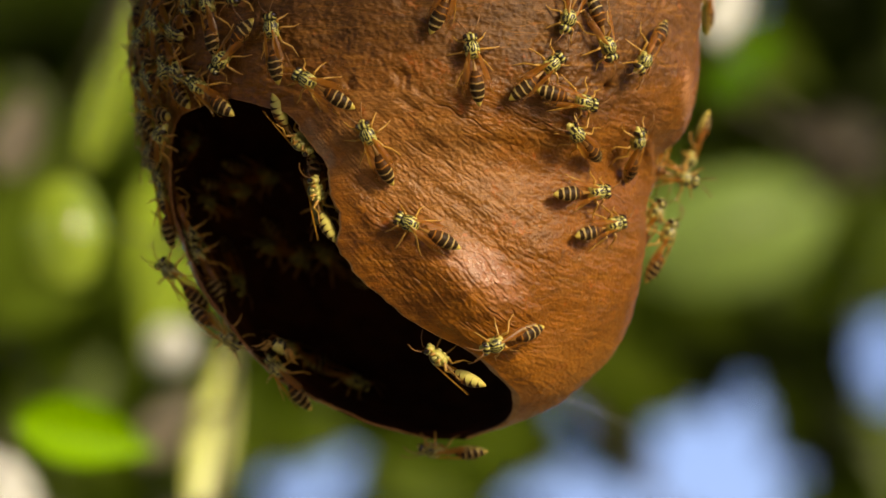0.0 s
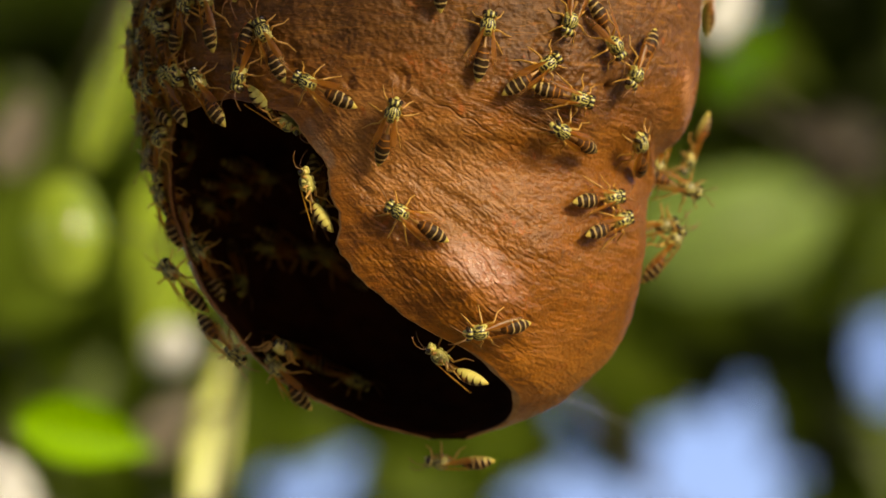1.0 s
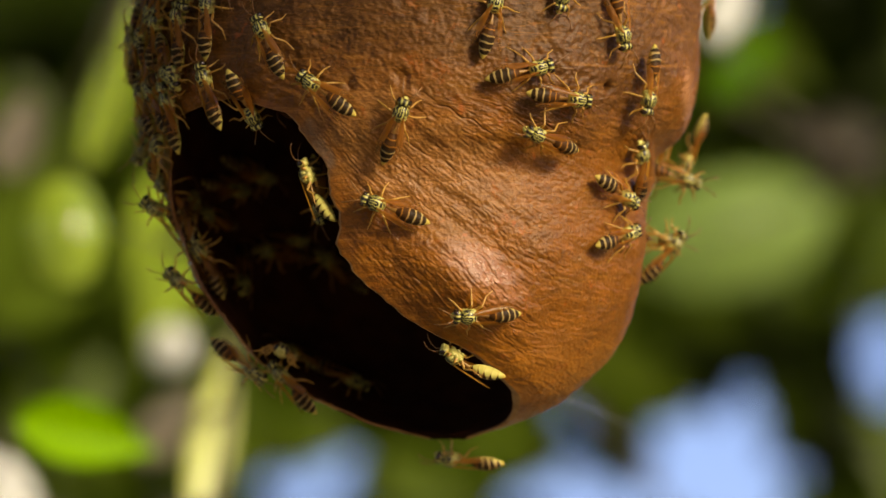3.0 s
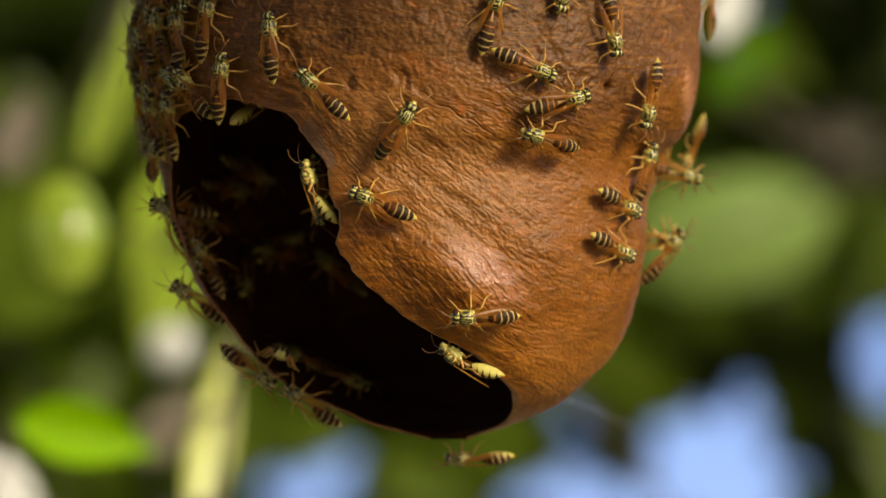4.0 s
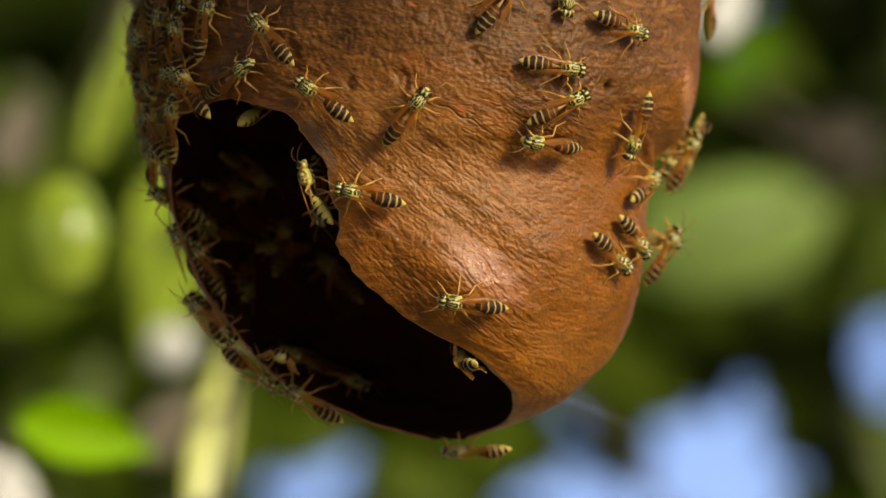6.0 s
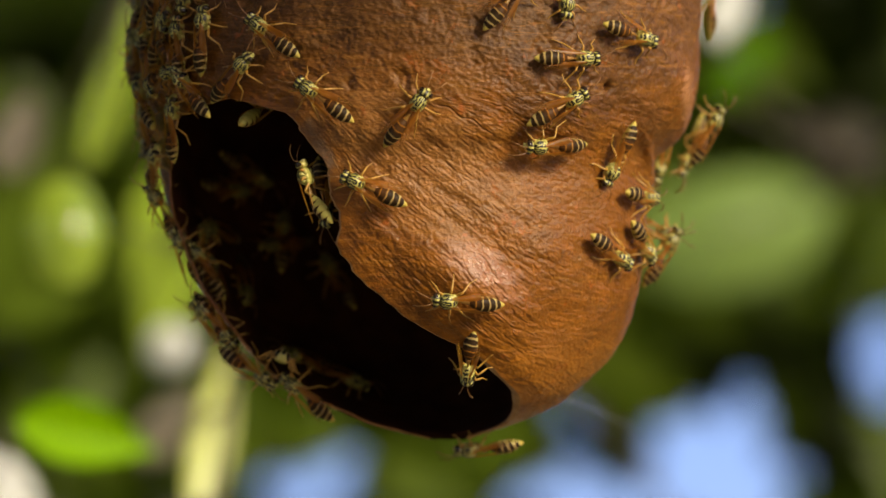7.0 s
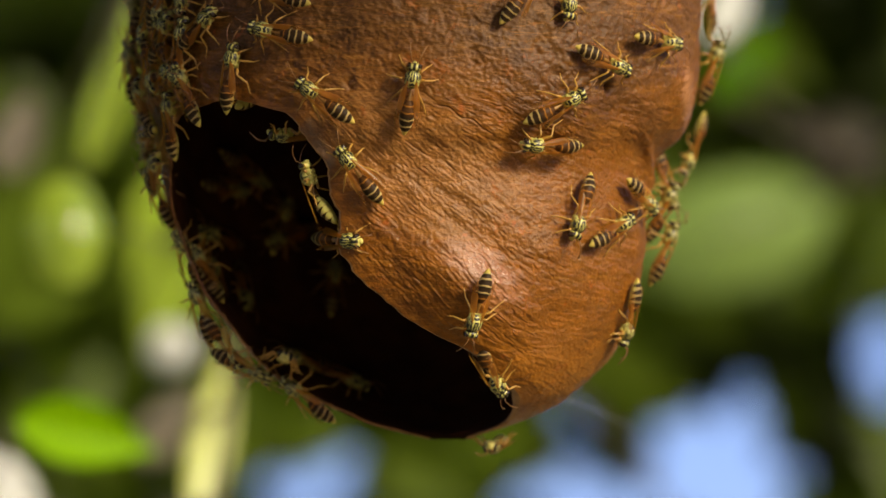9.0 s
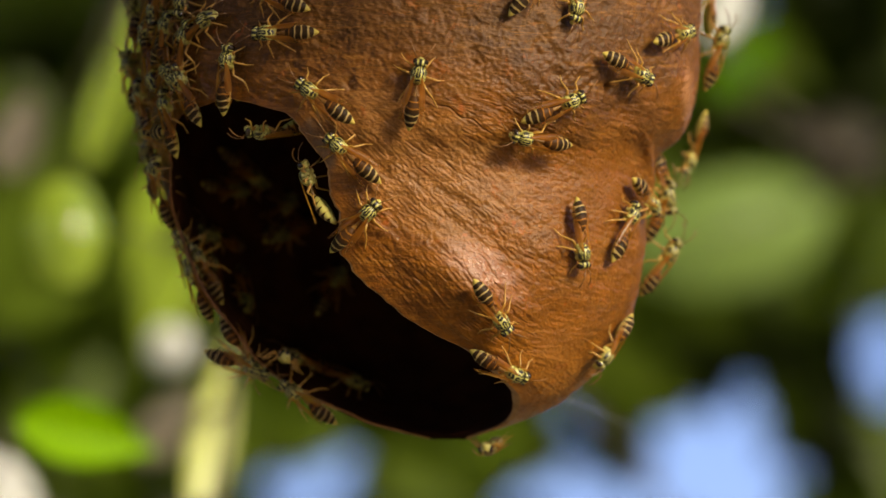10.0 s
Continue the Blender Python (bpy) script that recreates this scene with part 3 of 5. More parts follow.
# ---- wasps ----
def build_wasp(spread=0.0, stance=0, droop=0.0):
    """A wasp 12 mm long that looks along +x, its feet on z = 0. spread: how far the wings stand off, droop: how far the abdomen
    bends down, in degrees."""
    rng = random.Random(stance)
    w = thing("wasp", "yellow and black banded paper wasp on the brown nest", "wasp", "wasps on the nest")
    u = MM
    bm = bmesh.new()
    ball(bm, (0, 0, 0), (0.75 * u, 1.22 * u, 1.0 * u))
    ball(bm, (0.55 * u, 0, -0.55 * u), (0.42 * u, 0.55 * u, 0.5 * u))
    head = part("head", bm, HEAD, w)
    head.location = (4.9 * u, 0, 1.95 * u)
    for s in (1, -1):
        bm = bmesh.new()
        ball(bm, (0, 0, 0), (0.48 * u, 0.34 * u, 0.74 * u), pose(0, 0, 0, 14 * s, 8, 0))
        e = part("eye", bm, EYES, head, "glossy black eye")
        e.location = (0.22 * u, 0.95 * s * u, 0.12 * u)
        bm = bmesh.new()
        tube(bm, [(0, 0, 0), (0.5 * u, 0.3 * s * u, 0.75 * u), (1.5 * u, 0.8 * s * u, 0.75 * u), (2.3 * u, 1.15 * s * u, 0.45 * u), (3.1 * u, 1.45 * s * u, -0.2 * u)],
             [0.10 * u, 0.085 * u, 0.09 * u, 0.10 * u, 0.08 * u], 6)
        f = part("antenna", bm, FEELER, head, "thin dark antenna")
        f.location = (0.6 * u, 0.28 * s * u, 0.30 * u)
    bm = bmesh.new()
    lathe(bm, [(1.62 * u, 0, 0.35 * u, 0.4 * u), (1.5 * u, 0, 0.85 * u, 0.8 * u), (1.1 * u, 0.05 * u, 1.18 * u, 1.08 * u),
               (0.4 * u, 0.1 * u, 1.34 * u, 1.24 * u), (-0.25 * u, 0.08 * u, 1.28 * u, 1.2 * u), (-0.7 * u, 0, 1.08 * u, 1.02 * u),
               (-1.1 * u, -0.12 * u, 0.84 * u, 0.78 * u), (-1.4 * u, -0.3 * u, 0.42 * u, 0.42 * u), (-1.5 * u, -0.32 * u, 0.2 * u, 0.2 * u)], 18)
    core = list(bm.edges)
    for s in (1, -1):
        for x, y, z, size in ((0.9, 0.72, -0.72, 0.5), (-0.05, 0.80, -0.74, 0.55), (-0.85, 0.66, -0.72, 0.5)):
            ball(bm, (x * u, s * y * u, z * u), (size * u, 0.42 * u, 0.5 * u), None, 10, 6)
        ball(bm, (0.55 * u, s * 0.98 * u, 0.0), (0.62 * u, 0.42 * u, 0.62 * u), None, 10, 6)
        ball(bm, (-0.5 * u, s * 0.88 * u, 0.02 * u), (0.5 * u, 0.4 * u, 0.6 * u), None, 10, 6)
    ball(bm, (-0.62 * u, 0, 0.72 * u), (0.36 * u, 0.66 * u, 0.34 * u), None, 12, 6)
    knit(bm, core)
    t = part("thorax", bm, THORAX, w)
    t.location = (2.75 * u, 0, 2.0 * u)
    bm = bmesh.new()
    tube(bm, [(1.4 * u, 0, 1.7 * u), (0.9 * u, 0, 1.8 * u), (0.1 * u, 0, 1.9 * u), (-0.5 * u, 0, 1.85 * u), (-1.0 * u, 0, 1.8 * u)],
         [0.15 * u, 0.17 * u, 0.28 * u, 0.40 * u, 0.5 * u], 10)
    part("waist", bm, WAIST, w, "slim amber waist")
    bm = bmesh.new()
    prof = [(0.05, 0, 0.28), (-0.35, 0.03, 0.50), (-0.8, 0.06, 0.80), (-1.25, 0.07, 1.05), (-1.36, 0.06, 1.02), (-1.85, 0.06, 1.18), (-2.35, 0.04, 1.24), (-2.42, 0.04, 1.19),
            (-3.0, 0, 1.22), (-3.45, -0.04, 1.16), (-3.52, -0.05, 1.10), (-4.0, -0.12, 1.03), (-4.45, -0.2, 0.88), (-4.52, -0.21, 0.82), (-5.0, -0.3, 0.58), (-5.45, -0.4, 0.30), (-5.7, -0.46, 0.06)]
    lathe(bm, [(x * u, z * u, r * u, r * 0.93 * u) for x, z, r in prof], 18)
    a = part("abdomen", bm, ABDOMEN, w)
    a.location = (-0.35 * u, 0, 1.78 * u)
    a.scale = (1.10, 1.04, 1.02)
    a.rotation_euler = (0, radians(-droop), 0)
    for s in (1, -1):
        # folded along its length: a narrow pleated blade beside the back
        bm = bmesh.new()
        outline = [(0, 0.0, 0.16), (-1.0, 0.14, 0.36), (-2.4, 0.20, 0.54), (-4.2, 0.28, 0.62), (-5.8, 0.32, 0.55), (-6.9, 0.32, 0.38), (-7.5, 0.30, 0.18), (-7.7, 0.29, 0.04)]
        grid = []
        for x, m, h in outline:
            grid.append([bm.verts.new((x * u, s * (m + h * v) * u, (0.10 + zz) * u + 0.01 * x * u))
                         for v, zz in ((-1, 0.0), (-0.55, 0.14), (-0.1, 0.10), (0.45, 0.08), (1, -0.24))])
        for g, h in zip(grid, grid[1:]):
            for k in range(4):
                bm.faces.new((g[k], g[k + 1], h[k + 1], h[k]))
        wing = part("wing", bm, WING, w, "folded amber translucent wing")
        wing.location = (2.6 * u, s * 0.66 * u, 2.90 * u)
        wing.rotation_euler = (radians(-24 * s), radians(-7), radians((1 - spread) * s))
    for s in (1, -1):
        # thigh up and out, shin down, foot along the ground
        for x0, reach in ((3.7, (1.9, 1.7)), (2.7, (0.1, 3.1)), (1.9, (-3.3, 2.5))):
            bm = bmesh.new()
            rx, ry = reach[0] + rng.uniform(-0.7, 0.6), reach[1] * rng.uniform(0.80, 1.12)
            lift = rng.uniform(0.45, 0.85)
            knee = Vector((rx * 0.40 * u, s * ry * 0.46 * u, lift * u))
            heel = Vector((rx * 0.72 * u + rng.uniform(-0.25, 0.25) * u, s * ry * 0.88 * u, -0.85 * u))
            toe = Vector((rx * 1.16 * u, s * (ry * 1.10 + 0.30) * u, -1.22 * u))
            hip = Vector((rx * 0.08 * u, s * ry * 0.10 * u, -0.12 * u))
            tube(bm, [(0, 0, 0), hip, hip.lerp(knee, 0.45), knee, knee.lerp(heel, 0.12), knee.lerp(heel, 0.55), heel, heel.lerp(toe, 0.5), toe],
                 [0.24 * u, 0.20 * u, 0.27 * u, 0.19 * u, 0.15 * u, 0.18 * u, 0.13 * u, 0.10 * u, 0.07 * u], 7)
            leg = part("leg", bm, LEGS, w)
            leg.location = (x0 * u, s * 0.62 * u, 1.25 * u)
    w.scale = (0.93, 0.93, 0.93)
    return w


# ---- leaves, limbs and ground ----
def leaf_mesh(bm, m, long, wide, fold=0.18, curl=0.12, oval=False):
    """A pointed oval leaf with a folded midrib, stem at the origin, along +x."""
    rows = []
    n = 9
    for i in range(n):
        f = i / (n - 1)
        half = wide / 2 * math.sin(math.pi * min(1, 0.03 + 0.97 * f) ** 0.8) * (1 - 0.15 * f) + 0.0004
        if oval:
            half = wide / 2 * math.sqrt(max(0.0, 1 - (2 * f - 1) ** 2)) + 0.0004
        z = -curl * long * f * f
        bulge = -0.20 * wide * (2 * f - 1) ** 2 if oval else 0.0
        rows.append([bm.verts.new(m @ Vector((f * long, v * half, z + bulge + (-0.45 * half * v * v if oval else abs(v) * half * fold)))) for v in (-1, -0.5, 0, 0.5, 1)])
    for a, b in zip(rows, rows[1:]):
        for k in range(4):
            bm.faces.new((a[k], a[k + 1], b[k + 1], b[k]))


def stalk(branch, base, spine):
    """A leaf's stalk from its base to the nearest point of the stem."""
    best = min((a.lerp(e, f) for a, e in zip(spine, spine[1:]) for f in (0, 0.25, 0.5, 0.75, 1)), key=lambda q: (q - base).length)
    bm = bmesh.new()
    middle = base.lerp(best, 0.5) + Vector((0, 0, -0.08 * (best - base).length))
    tube(bm, [base, middle, best], [0.0005, 0.0006, 0.0007], 6)
    part("stalk", bm, BARK, branch)


def at_depth(x, z, depth):
    """The point behind x, z of the view plane (mm there), at a depth in metres behind it."""
    k = (REACH + depth) / REACH
    return Vector((x * MM * k, depth, z * MM * k))


def view_mm(u, v):
    """The view plane's mm from shares of its width: u right from the left edge, v down from the top edge."""
    return (u - 0.5) * 145.0, (0.28125 - v) * 145.0


# Where the sky shows through the far foliage: place, half width, half height (shares of the view's width).
GAPS = [(0.808, 0.532, 0.112, 0.095), (0.992, 0.415, 0.040, 0.085), (0.335, 0.552, 0.070, 0.050), (0.640, 0.570, 0.085, 0.048),
        (0.010, 0.555, 0.045, 0.035), (0.84, 0.015, 0.045, 0.035)]
# Where the foliage is thin, so that some sky comes through.
THIN = [(0.875, 0.430, 0.055, 0.030), (0.650, 0.475, 0.045, 0.035), (0.022, 0.420, 0.024, 0.022), (0.275, 0.485, 0.020, 0.020), (0.945, 0.335, 0.02, 0.02)]
# Deep shade between the crowns, put in as leaves of almost black colour.
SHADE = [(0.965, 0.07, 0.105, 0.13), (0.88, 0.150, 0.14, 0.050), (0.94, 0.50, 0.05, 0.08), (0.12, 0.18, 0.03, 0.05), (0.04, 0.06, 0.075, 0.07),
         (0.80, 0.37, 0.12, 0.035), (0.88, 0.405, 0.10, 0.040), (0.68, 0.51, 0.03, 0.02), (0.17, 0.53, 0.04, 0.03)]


def within(u, v, zones, grow=1.0):
    for i, (a, b, c, d) in enumerate(zones):
        x, y = (u - a) / (c * grow), (v - b) / (d * grow)
        turn = math.atan2(y, x)
        if x * x + y * y < 1 + 0.30 * math.sin(3 * turn + 1.7 * i) + 0.22 * math.sin(5 * turn + 2.3 * i + 1):
            return True
    return False


def far_foliage(name, label, material, count, seed, near, far, keep):
    rng = random.Random(seed)
    bm = bmesh.new()
    for i in range(count):
        u, v = rng.uniform(-0.35, 1.35), rng.uniform(-0.35, 0.90)
        depth = rng.uniform(near, far)
        turn = pose(0, 0, 0, rng.gauss(55, 30), rng.uniform(0, 360), rng.uniform(-50, 50))
        size = rng.uniform(0.05, 0.085)
        if within(u, v, GAPS, 1.0) or not keep(u, v) or (within(u, v, THIN) and i % 3):
            continue
        m = Matrix.Translation(at_depth(*view_mm(u, v), depth)) @ turn
        leaf_mesh(bm, m @ Matrix.Translation((-size / 2, 0, 0)), size, size * rng.uniform(0.4, 0.55))
    me = bpy.data.meshes.new(name)
    bm.to_mesh(me)
    bm.free()
    me.materials.append(material)
    ob = tagged(new(name, me), label, "foliage", kind="stuff")
    ob.matrix_world = FACE


def single_leaf(branch, u, v, depth, long, wide, angle, material, pitch=0.0, label="", glint=0.0, oval=False, fold=0.12):
    """A leaf of a near twig: middle at u, v; length and width as shares of the view's width at its depth."""
    k = (REACH + depth) / REACH * 0.145
    bm = bmesh.new()
    leaf_mesh(bm, Matrix.Translation((-long * k / 2, 0, 0)), long * k, wide * k, fold, 0.06, oval)
    ob = part("leaf", bm, material, branch, label)
    h = radians(angle)
    n = Vector((0, -1, 0))
    n.rotate(Euler((radians(-pitch), 0, 0)))
    if glint:                                    # turned so that the sun glances off it
        n = n.lerp((FACE.to_3x3().inverted() @ SUN_WAY + Vector((0, -1, 0))).normalized(), glint).normalized()
    way = Vector((math.cos(h), 0, math.sin(h)))
    way = (way - n * way.dot(n)).normalized()
    m = Matrix((way, n.cross(way), n)).transposed().to_4x4()
    m.translation = at_depth(*view_mm(u, v), depth)
    ob.matrix_basis = m
    return ob


def twig(name, label, rows, leaves):
    """A twig with its leaves; rows: u, v, depth, radius in mm."""
    b = thing(name, label, "branch")
    b.matrix_world = FACE
    bm = bmesh.new()
    tube(bm, [at_depth(*view_mm(u, v), d) for u, v, d, r in rows], [r * MM for u, v, d, r in rows], 8)
    part("stem", bm, BARK, b, "thin grey-brown stem")
    spine = [at_depth(*view_mm(u, v), d) for u, v, d, r in rows]
    for row in leaves:
        leaf = single_leaf(b, *row)
        stalk(b, leaf.matrix_basis @ Vector((-row[3] * (REACH + row[2]) / REACH * 0.145 / 2, 0, 0)), spine)
    return b


def build_background():
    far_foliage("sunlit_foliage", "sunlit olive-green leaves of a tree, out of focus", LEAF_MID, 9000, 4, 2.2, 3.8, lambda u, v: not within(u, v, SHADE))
    far_foliage("shaded_foliage", "leaves coloured dark green for deep shade, out of focus", LEAF_SHADED, 8000, 9, 3.8, 5.2, lambda u, v: True)
    far_foliage("deep_foliage", "leaves coloured almost black as shade between the tree crowns", LEAF_SHADED, 26000, 12, 2.9, 4.4, lambda u, v: within(u, v, SHADE))
    twig("leafy_twig", "twig with large bright green leaves behind the nest",
         [(-0.05, 0.62, 0.35, 2.0), (0.10, 0.60, 0.45, 1.8), (0.24, 0.57, 0.5, 1.6), (0.27, 0.35, 0.5, 1.3), (0.225, 0.25, 0.42, 1.2), (0.20, 0.18, 0.42, 1.1), (0.15, -0.05, 0.5, 1.0)],
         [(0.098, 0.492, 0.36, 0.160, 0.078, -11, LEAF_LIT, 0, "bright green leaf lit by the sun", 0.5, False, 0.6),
          (0.243, 0.480, 0.65, 0.23, 0.046, 70, LEAF_YELLOW, 0, "pale yellow-green upright leaf", 1.2),
          (0.084, 0.252, 0.45, 0.092, 0.125, 184, LEAF_ROUND, 0, "round light green leaf with a sun glint", 0.95, True),
          (0.172, 0.25, 0.8, 0.17, 0.055, 260, LEAF_ROUND, 35),
          (0.138, 0.070, 0.6, 0.26, 0.045, 74, LEAF_ROUND, 15),
          (0.010, 0.27, 0.9, 0.16, 0.08, 255, LEAF_MID, 30),
          (0.190, 0.345, 0.9, 0.15, 0.07, 255, LEAF_ROUND, 30),
          (0.045, 0.345, 0.9, 0.12, 0.05, 20, LEAF_MID, 30),
          (0.192, 0.478, 0.7, 0.10, 0.055, 55, DRY, 10, "dry grey-brown leaf"),
          (0.191, 0.389, 0.75, 0.054, 0.050, 30, GLARE_AND_SILK, 10, "pale dry leaf", 0.0, True),
          (0.020, 0.152, 0.6, 0.10, 0.055, 75, DRY, 10, "dry grey-brown leaf"),
          (0.012, 0.560, 0.5, 0.13, 0.080, -35, GLARE_AND_SILK, 0, "pale dry leaf", 1.7)])
    twig("leafy_twig", "twig with pale green leaves behind the nest",
         [(1.08, 0.10, 0.7, 2.2), (0.97, 0.17, 0.75, 1.6), (0.93, 0.22, 1.0, 1.3), (0.80, 0.27, 1.26, 1.0)],
         [(0.835, 0.256, 1.45, 0.26, 0.135, 14, LEAF_PALE, 0, "broad pale green leaf", 0.55, True),
          (0.828, -0.004, 0.75, 0.14, 0.044, 52, GLARE_AND_SILK, 10, "leaf with a white glare of sun", 1.6),
          (0.846, 0.070, 0.75, 0.13, 0.050, 58, LEAF_FRESH, 35, "fresh green leaf"),
          (0.957, 0.16, 1.0, 0.10, 0.095, 20, OLD, 20, "withered dark grey leaf", 0.0, True)])
    thread = thing("silk_thread", "pale spider thread stretched down from the nest", "thread")
    thread.matrix_world = FACE
    bm = bmesh.new()
    tube(bm, [at_depth(*view_mm(0.630 + 0.085 * f, 0.447 + 0.036 * f - 0.006 * f * (1 - f)), 0.012 + 0.10 * f) for f in (0, 0.25, 0.5, 0.75, 1.0)], [0.00005] * 5, 5)
    part("strand", bm, GLARE_AND_SILK, thread)
    twig("bare_twig", "thin dark bare twig behind the nest",
         [(0.60, 0.40, 0.9, 1.2), (0.68, 0.475, 0.9, 1.0), (0.735, 0.54, 0.9, 0.9), (0.78, 0.60, 0.9, 0.7)], [])


def build_setting():
    # out of view; its pale colour fills the nest's underside with light
    me = raw("ground", [(-900, -900, 0), (900, -900, 0), (900, 900, 0), (-900, 900, 0)], [(0, 1, 2, 3)], [BOUNCE_GROUND], smooth=False)
    tagged(new("ground", me), "unseen pale ground added to bounce light upward", "ground", kind="structure")


def build_shade_canopy():
    """Unseen crowns of trees added all round and overhead to block sky light, open towards the sun and along the line
    of sight.
    """
    rng = random.Random(21)
    ahead = (FACE.to_3x3() @ Vector((0, 1, 0))).normalized()
    # two more openings that let fill light onto the nest's edges
    beside = (FACE.to_3x3() @ Vector((0.62, 0.78, 0.06))).normalized()
    left = (FACE.to_3x3() @ Vector((-0.85, -0.45, 0.15))).normalized()
    centre = FACE.translation
    verts, faces = [], []
    while len(faces) < 46000:
        way = Vector((rng.gauss(0, 1), rng.gauss(0, 1), rng.gauss(0, 1))).normalized()
        p = way * 4.0 - ahead * 3.5
        if way.z < -0.25 or way.angle(SUN_WAY) < radians(33) or p.angle(SUN_WAY) < radians(33) or way.angle(ahead) < radians(24) or way.angle(beside) < radians(4) or way.angle(left) < radians(30):
            continue
        p = centre + way * rng.uniform(3.0, 5.0)
        if p.z < 0.1:
            continue
        side = way.orthogonal().normalized()
        side.rotate(Matrix.Rotation(rng.uniform(0, 6.28), 3, way))
        tip = (side + way * rng.uniform(-0.7, 0.7)).normalized() * rng.uniform(0.13, 0.22)
        wide = tip.cross(way).normalized() * tip.length * 0.25
        k = len(verts)
        verts += [p, p + tip * 0.45 + wide, p + tip, p + tip * 0.45 - wide]
        faces.append((k, k + 1, k + 2, k + 3))
    me = raw("canopy", verts, faces, [LEAF_MID], smooth=False)
    tagged(new("canopy", me), "unseen leafy crowns added overhead to block sky light", "foliage", kind="stuff")


def build_branch():
    """An unseen branch added above to hold the nest, with leaves placed to shade its shoulder."""
    rng = random.Random(5)
    b = thing("branch", "unseen branch above the nest, its leaves added for shade", "branch")
    b.matrix_world = FACE
    top = OUT_Z[-1]
    bm = bmesh.new()
    tube(bm, [Vector((x, y, z)) * MM for x, y, z in ((-420, 60, top + 4), (-160, 45, top + 10), (-20, lean(top), top + 6), (110, -20, top + 12), (300, -90, top + 40), (520, -120, top + 95))],
         [0.013, 0.012, 0.011, 0.010, 0.008, 0.006], 12)
    part("limb", bm, BARK, b)
    sun_here = FACE.to_3x3().inverted() @ SUN_WAY
    spine = [Vector(p) * MM for p in ((112, -22, top + 10), (86, -84, top + 22), (52, -132, top + 24), (10, -146, top + 26), (-34, -150, top + 24))]
    bm = bmesh.new()
    tube(bm, spine, [0.004, 0.0034, 0.0028, 0.0022, 0.0014], 8)
    part("side_twig", bm, BARK, b)
    # leaves added out of view, between the sun and the shoulder
    for i in range(17):
        p = Vector((rng.uniform(-66, 6), -44, rng.uniform(45, 84))) * MM + sun_here * rng.uniform(0.13, 0.17)
        turn = sun_here.to_track_quat("Z", "X").to_matrix().to_4x4() @ pose(0, 0, 0, rng.uniform(-25, 25), rng.uniform(-25, 25), rng.uniform(0, 360))
        bm = bmesh.new()
        leaf_mesh(bm, Matrix.Translation((-0.03, 0, 0)), 0.06, 0.03)
        leaf = part("leaf", bm, LEAF_MID, b)
        leaf.matrix_basis = Matrix.Translation(p) @ turn
        stalk(b, leaf.matrix_basis @ Vector((-0.03, 0, 0)), spine)


build_setting()
build_shade_canopy()
nest = build_nest()
build_branch()
build_background()
models = [build_wasp(3, 1), build_wasp(8, 2), build_wasp(16, 3), build_wasp(5, 4), build_wasp(11, 5), build_wasp(6, 6), build_wasp(13, 7)]
bent = build_wasp(7, 8, 20)


# ---- how the wasps move ----
BODY = 1.7                      # a wasp's body over its feet, mm
UP = {"right": (0.74, -0.62, -0.05), "far": (0.85, -0.05, -0.1), "left": (-0.5, -0.8, -0.3), "rim": (-0.42, -0.88, -0.15), "under": (0.05, -0.45, -0.9),
      "over": (0.1, -0.75, -0.65), "sill": (0.35, 0.05, 0.90), "under_lip": (-0.30, -0.62, -0.72), "into_mouth": (-0.30, -0.62, -0.72), "turned": (0.05, -0.30, -0.95), "facing": (0.05, -0.15, -1.0), "brow": (0.0, -0.1, -1.0), "roof": (0.0, 0.6, -0.8)}
# on the lip: how far the back turns from the camera, how far the head turns towards it
LIP = {"lip": (0.62, 0.0), "lip_half": (0.7, -0.9), "lip_back": (0.05, -6.0), "climb": (-1.0, 0.0)}
ROOF = {"under_lip": -0.3, "into_mouth": 0.0, "sill": 9.0, "over": 0.5, "brow": 2.0, "roof": 8.0}
BEHIND = {"right": 4.0, "far": 18.0, "left": 1.0, "rim": -4.2, "under": 2.5, "turned": 2.5, "facing": 2.5}
TOWARDS = {"roof": 1.8, "under_lip": 1.0, "into_mouth": 2.4, "sill": -5.0, "turned": -1.1, "facing": -4.0}      # how far the head points away from the camera


